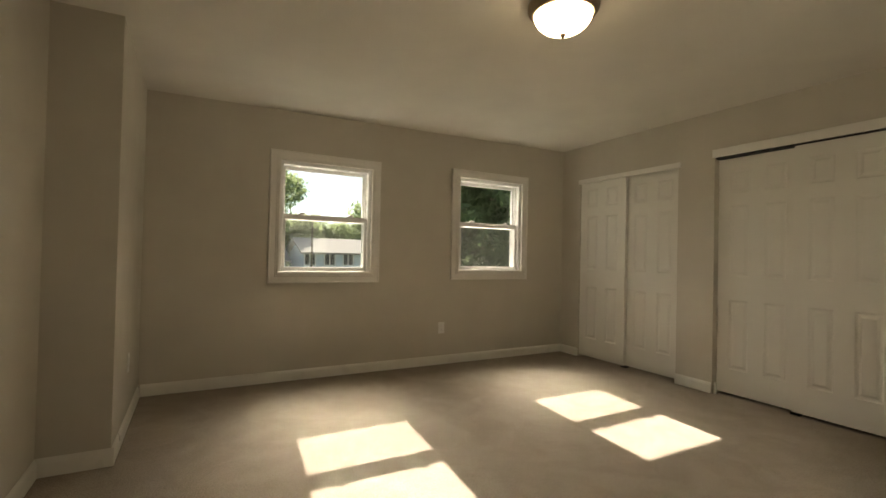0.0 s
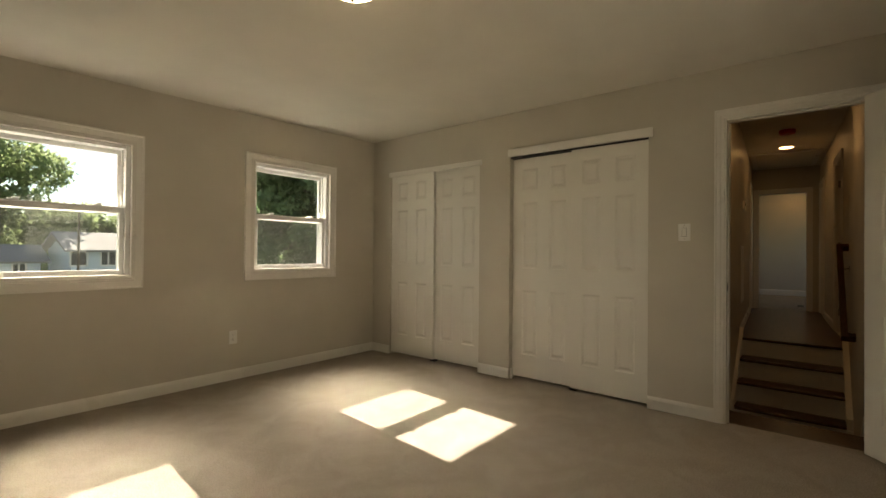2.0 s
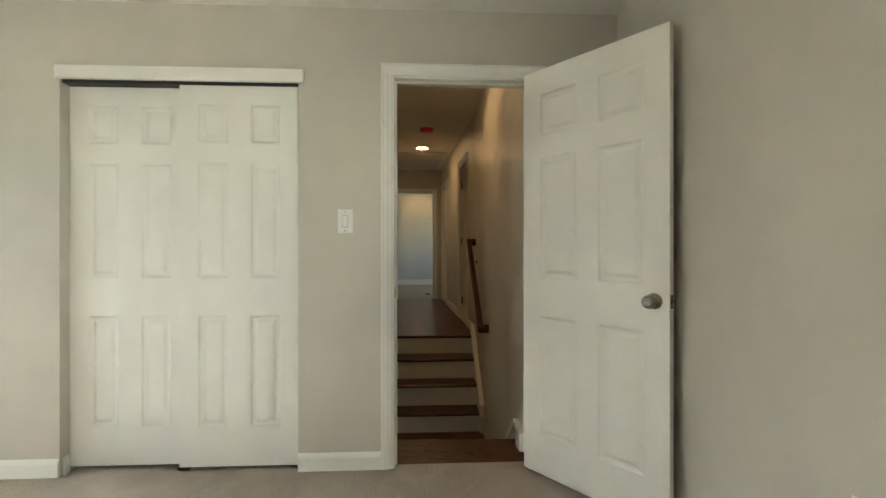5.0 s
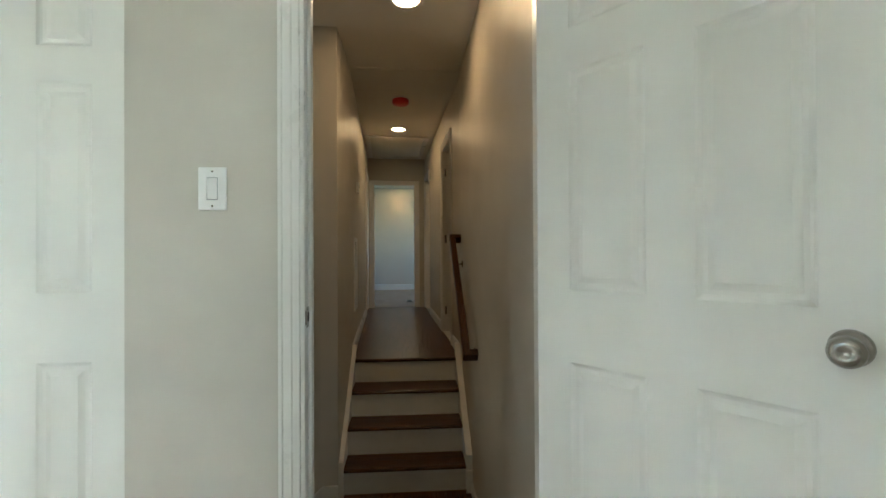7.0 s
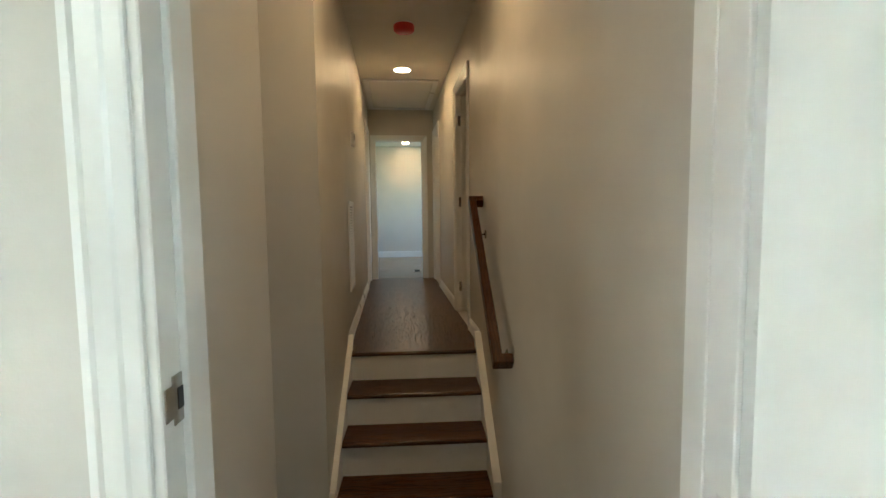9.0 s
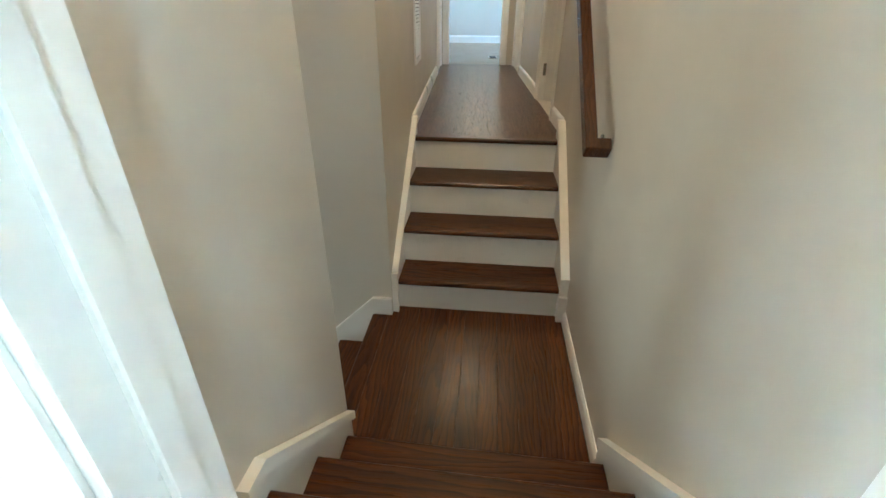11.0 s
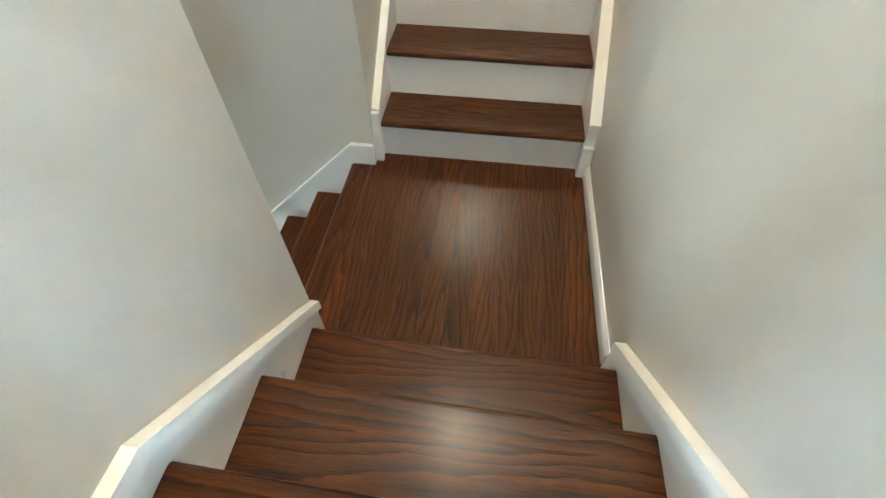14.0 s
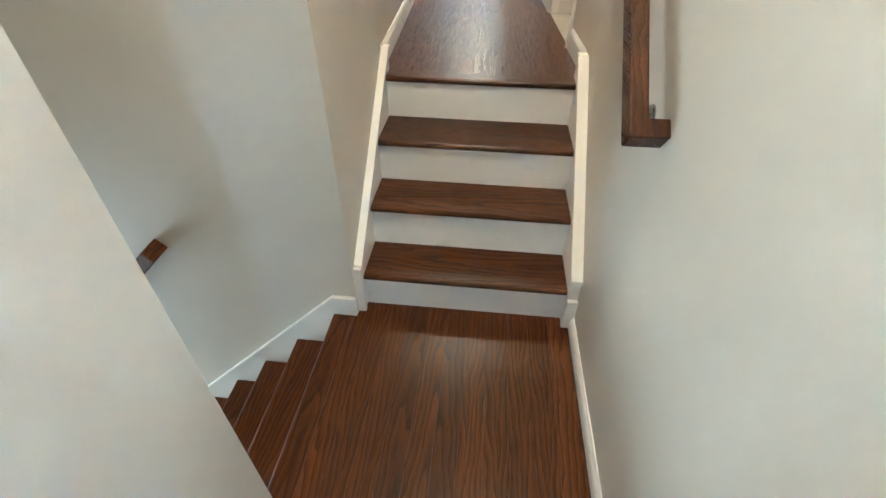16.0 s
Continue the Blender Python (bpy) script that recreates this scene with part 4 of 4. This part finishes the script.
def house(x0, x1, y0, y1, z0, eave, ridge, windows, label, along="x"):
    h = thing("house", label, "house", "neighbouring houses", "", ((x0 + x1) / 2, y0, z0))
    holes = [(a, b, c, d) for a, b, c, d in windows]
    part("wall", wall_mesh("x", y0, y0 + 0.2, x0, x1, z0, eave, holes), SIDING, h, "pale lap siding")
    part("wall", box(x0, x1, y0 + 0.2, y1, z0, eave), SIDING, h)
    o = 0.5
    if along == "x":
        m = (y0 + y1) / 2
        roof = [(y0 - o, eave - 0.1), (m, ridge), (y1 + o, eave - 0.1), (y1 + o, eave - 0.25), (m, ridge - 0.2), (y0 - o, eave - 0.25)]
        part("roof", prism(roof, x0 - o, x1 + o, "x"), ROOFING, h, "grey shingle roof")
        part("gable", prism([(y0 + 0.1, eave), (m, ridge - 0.2), (y1 - 0.1, eave)], x0 + 0.05, x1 - 0.05, "x"), SIDING, h)
    for a, b, c, d in windows:
        w = part("window", wall_mesh("x", y0 - 0.05, y0 + 0.05, a - 0.1, b + 0.1, c - 0.1, d + 0.1, [(a, b, c, d)]), VINYL, h)
        part("pane", box(a, b, y0 + 0.06, y0 + 0.1, c, d), PANE, w)
        part("mullion", box((a + b) / 2 - 0.04, (a + b) / 2 + 0.04, y0, y0 + 0.055, c, d), VINYL, w)


def outdoors():
    b = bmesh.new()
    bmesh.ops.create_grid(b, x_segments=60, y_segments=60, size=0.5)
    for v in b.verts:
        x, y = v.co.x * 900, v.co.y * 900
        v.co = Vector((x, y, -3.4 + 0.08 * noise.noise(Vector((x * 0.1, y * 0.1, 0)))))
    solid("ground", b, GRASS, "mown grass lawn", "ground")
    solid("road", box(-200, 200, 27, 33, -3.36, -3.29), plain("asphalt", (0.06, 0.06, 0.06), 0.9, 0, 30, 0.2), "grey asphalt street", "road")
    house(9.95, 18.5, 40.0, 47.5, -3.4, 1.2, 2.45, [(x - 0.42, x + 0.42, 0.05, 1.0) for x in (10.3, 12.0, 13.65, 15.6)] + [(x - 0.5, x + 0.5, -2.5, -1.3) for x in (10.6, 13.2)], "pale blue-white sided house with a grey roof")
    house(2.6, 8.7, 42.5, 49.0, -3.4, 0.4, 1.45, [(x - 0.3, x + 0.3, -0.55, 0.1) for x in (4.4, 5.2, 6.0, 7.6)], "low pale house with a grey roof")
    p = thing("utility_pole", "weathered wooden utility pole by the street", "utility pole", "", "", (7.2, 25.4, -3.4))
    part("pole", tube([(7.2, 25.4, -3.4), (7.2, 25.4, 2.9)], [0.07, 0.045], 10), BARK, p)
    part("bracket", box(7.0, 7.4, 25.36, 25.44, 2.3, 2.36), BARK, p)
    w = [(-20 + k * 27.2 / 12, 24.4 + k / 12, 1.6 + 0.9 * (k / 12 - 0.2)) for k in range(13)]
    tagged(new("overhead_wire", mesh_of(tube([(q[0], q[1], 1.2 + 1.3 * (i / 12) ** 1.5) for i, q in enumerate(w)], 0.012, 5), "overhead_wire", DARK)), "thin black overhead wire", "wire")
    broad_tree(6.6, 54.0, -3.4, 18.0, 7.2, 24000, 0.36, 3, "tall leafy broadleaf tree behind the low house")
    broad_tree(14.6, 27.0, -3.4, 8.2, 3.6, 16000, 0.19, 5, "leafy broadleaf tree across the lawn")
    for k, (x, y, h, s) in enumerate([(-12, 62, 12, 5), (-4, 66, 12, 5.5), (5, 58, 10, 5), (10, 62, 9.0, 4.2), (14, 60, 8.6, 4.4), (18, 62, 9.4, 4.6), (24, 62, 12, 5.5), (31, 58, 12, 5.5), (-7, 44, 10.5, 4.5)]):
        broad_tree(x, y, -3.4, h, s, 7000, 0.36, 20 + k, "distant broadleaf tree behind the houses")
    conifer(9.9, 12.6, -3.4, 14.5, 4.1, 170000, 8)
    # this tree is never in view; added to cut skylight at the south window
    broad_tree(3.3, -7.0, -3.4, 9.0, 4.2, 26000, 0.16, 41, "added unseen leafy tree that screens the south window's sky")
    b = None
    rng = random.Random(4)
    for k in range(60):
        x = -150 + k * 6
        b = prism([(x, -3.4), (x + 7, -3.4), (x + 5.6, 3.5 + rng.uniform(0, 3)), (x + 3.5, 5 + rng.uniform(0, 4)), (x + 1.2, 3.5 + rng.uniform(0, 3))], 120, 124, "y", b)
    solid("backdrop", b, GRASS, "distant line of woods", "woods")


# ---- boards of landing and hall ----
def boards():
    fl = thing("floor_landing", "dark stained oak boards of the landing", "floor", "", "structure")
    y = 0.507
    w = 0.0836
    rng = random.Random(7)
    while y < 1.42:
        y1 = min(y + w, 1.4185)
        if y1 - y > 0.01:
            part("board", box(6.366, 7.394, y + 0.0002, y1 - 0.0002, LANDING - 0.02, LANDING, 0.0005), OAK_X, fl)
        y += w
    part("nosing", tread_bm(WELL_X0 + 0.001, 7.295, 1.4195, 1.51, LANDING, "y+"), OAK_X, fl)
    part("underlay", box(6.36, 7.5, STAIR_R, 1.475, LANDING - 0.06, LANDING - 0.021), DARK, fl)
    fh = thing("floor_hall", "dark stained oak boards of the hall", "floor", "", "structure")
    part("underlay", moved(box(0.10, HALL_END + 0.07, HR - 0.12, HL + 0.12, HALL_Z - 0.06, HALL_Z - 0.021), HALL), DARK, fh)
    v, k = HR + 0.001, 0
    while v < HL - 0.01:
        v1 = min(v + 0.0836, HL - 0.001)
        u = 0.088 + (v - HL) * 0.05
        cuts = [u, 1.0 + rng.uniform(-0.6, 0.4), 2.3 + rng.uniform(-0.5, 0.5), HALL_END + 0.06]
        for a, b in zip(cuts, cuts[1:]):
            part("board", moved(box(a + 0.0002, b - 0.0002, v + 0.0002, v1 - 0.0002, HALL_Z - 0.02, HALL_Z - 0.0005, 0.0005), HALL), OAK_X, fh)
        v += 0.0836
    part("threshold", moved(box(0.555, 1.245, HR - 0.12, HR, HALL_Z - 0.02, HALL_Z - 0.0005), HALL), OAK_X, fh)


setting()
all_baseboards()
window("window_1", *WINDOWS[0], NORTH, 1, "white double-hung window with flat white casing")
window("window_2", *WINDOWS[1], NORTH, 1, "white double-hung window near the closets")
window("window_3", *SOUTH_WIN, SILL + 0.06, HEAD + 0.06, SOUTH, -1, "white double-hung window beside the open door")
closet(3.22, 4.42, False, "closet doors", -0.034)
closet(1.71, 2.89, True, "closet doors")
bedroom_door()
hall_doors()
stairs()
handrails()
dome_light()
downlight((6.95, 0.93, HALL_H + 0.004))
downlight(tuple(HALL @ Vector((1.77, 0.01, HALL_H))))
downlight(tuple(HALL @ Vector((6.5, -0.16, HALL_H))), "downlights in the far room")
smoke_detector()
fittings()
outdoors()
# fill lamp added in the unseen side opening to brighten the far room
far = bpy.data.lights.new("far_room_fill", "AREA")
far.shape, far.size, far.size_y, far.energy, far.color = "RECTANGLE", 1.6, 1.1, 0.60, (0.9, 0.95, 1.0)
far_ob = new("far_room_fill", far)
far_ob.matrix_world = HALL @ pose(5.45, -2.14, 1.6, 90, 0, 0)
# fill lamp added outside the south window to lift the bedroom walls
south = bpy.data.lights.new("south_window_fill", "AREA")
south.shape, south.size, south.size_y, south.energy, south.color = "RECTANGLE", 0.78, 0.92, 1.2, (1.0, 0.95, 0.86)
south_ob = new("south_window_fill", south)
south_ob.matrix_world = pose(3.60, SOUTH - 0.17, 1.49, 90, 0, 0)
# fill lamp added before the closed end wall to brighten the stairwell
low = bpy.data.lights.new("lower_well_fill", "AREA")
low.shape, low.size, low.size_y, low.energy, low.color = "RECTANGLE", 0.75, 1.6, 0.9, (1.0, 0.84, 0.62)
low_ob = new("lower_well_fill", low)
low_ob.matrix_world = pose(6.89, NORTH - 0.03, -2.1, -90, 0, 0)
boards()

# the plan's unit set to its true size
for ob in list(scene.collection.objects):
    if ob.parent is None and ob.type != "CAMERA" and ob.name != "sun":
        ob.matrix_basis = Matrix.Scale(SIZE, 4) @ ob.matrix_basis
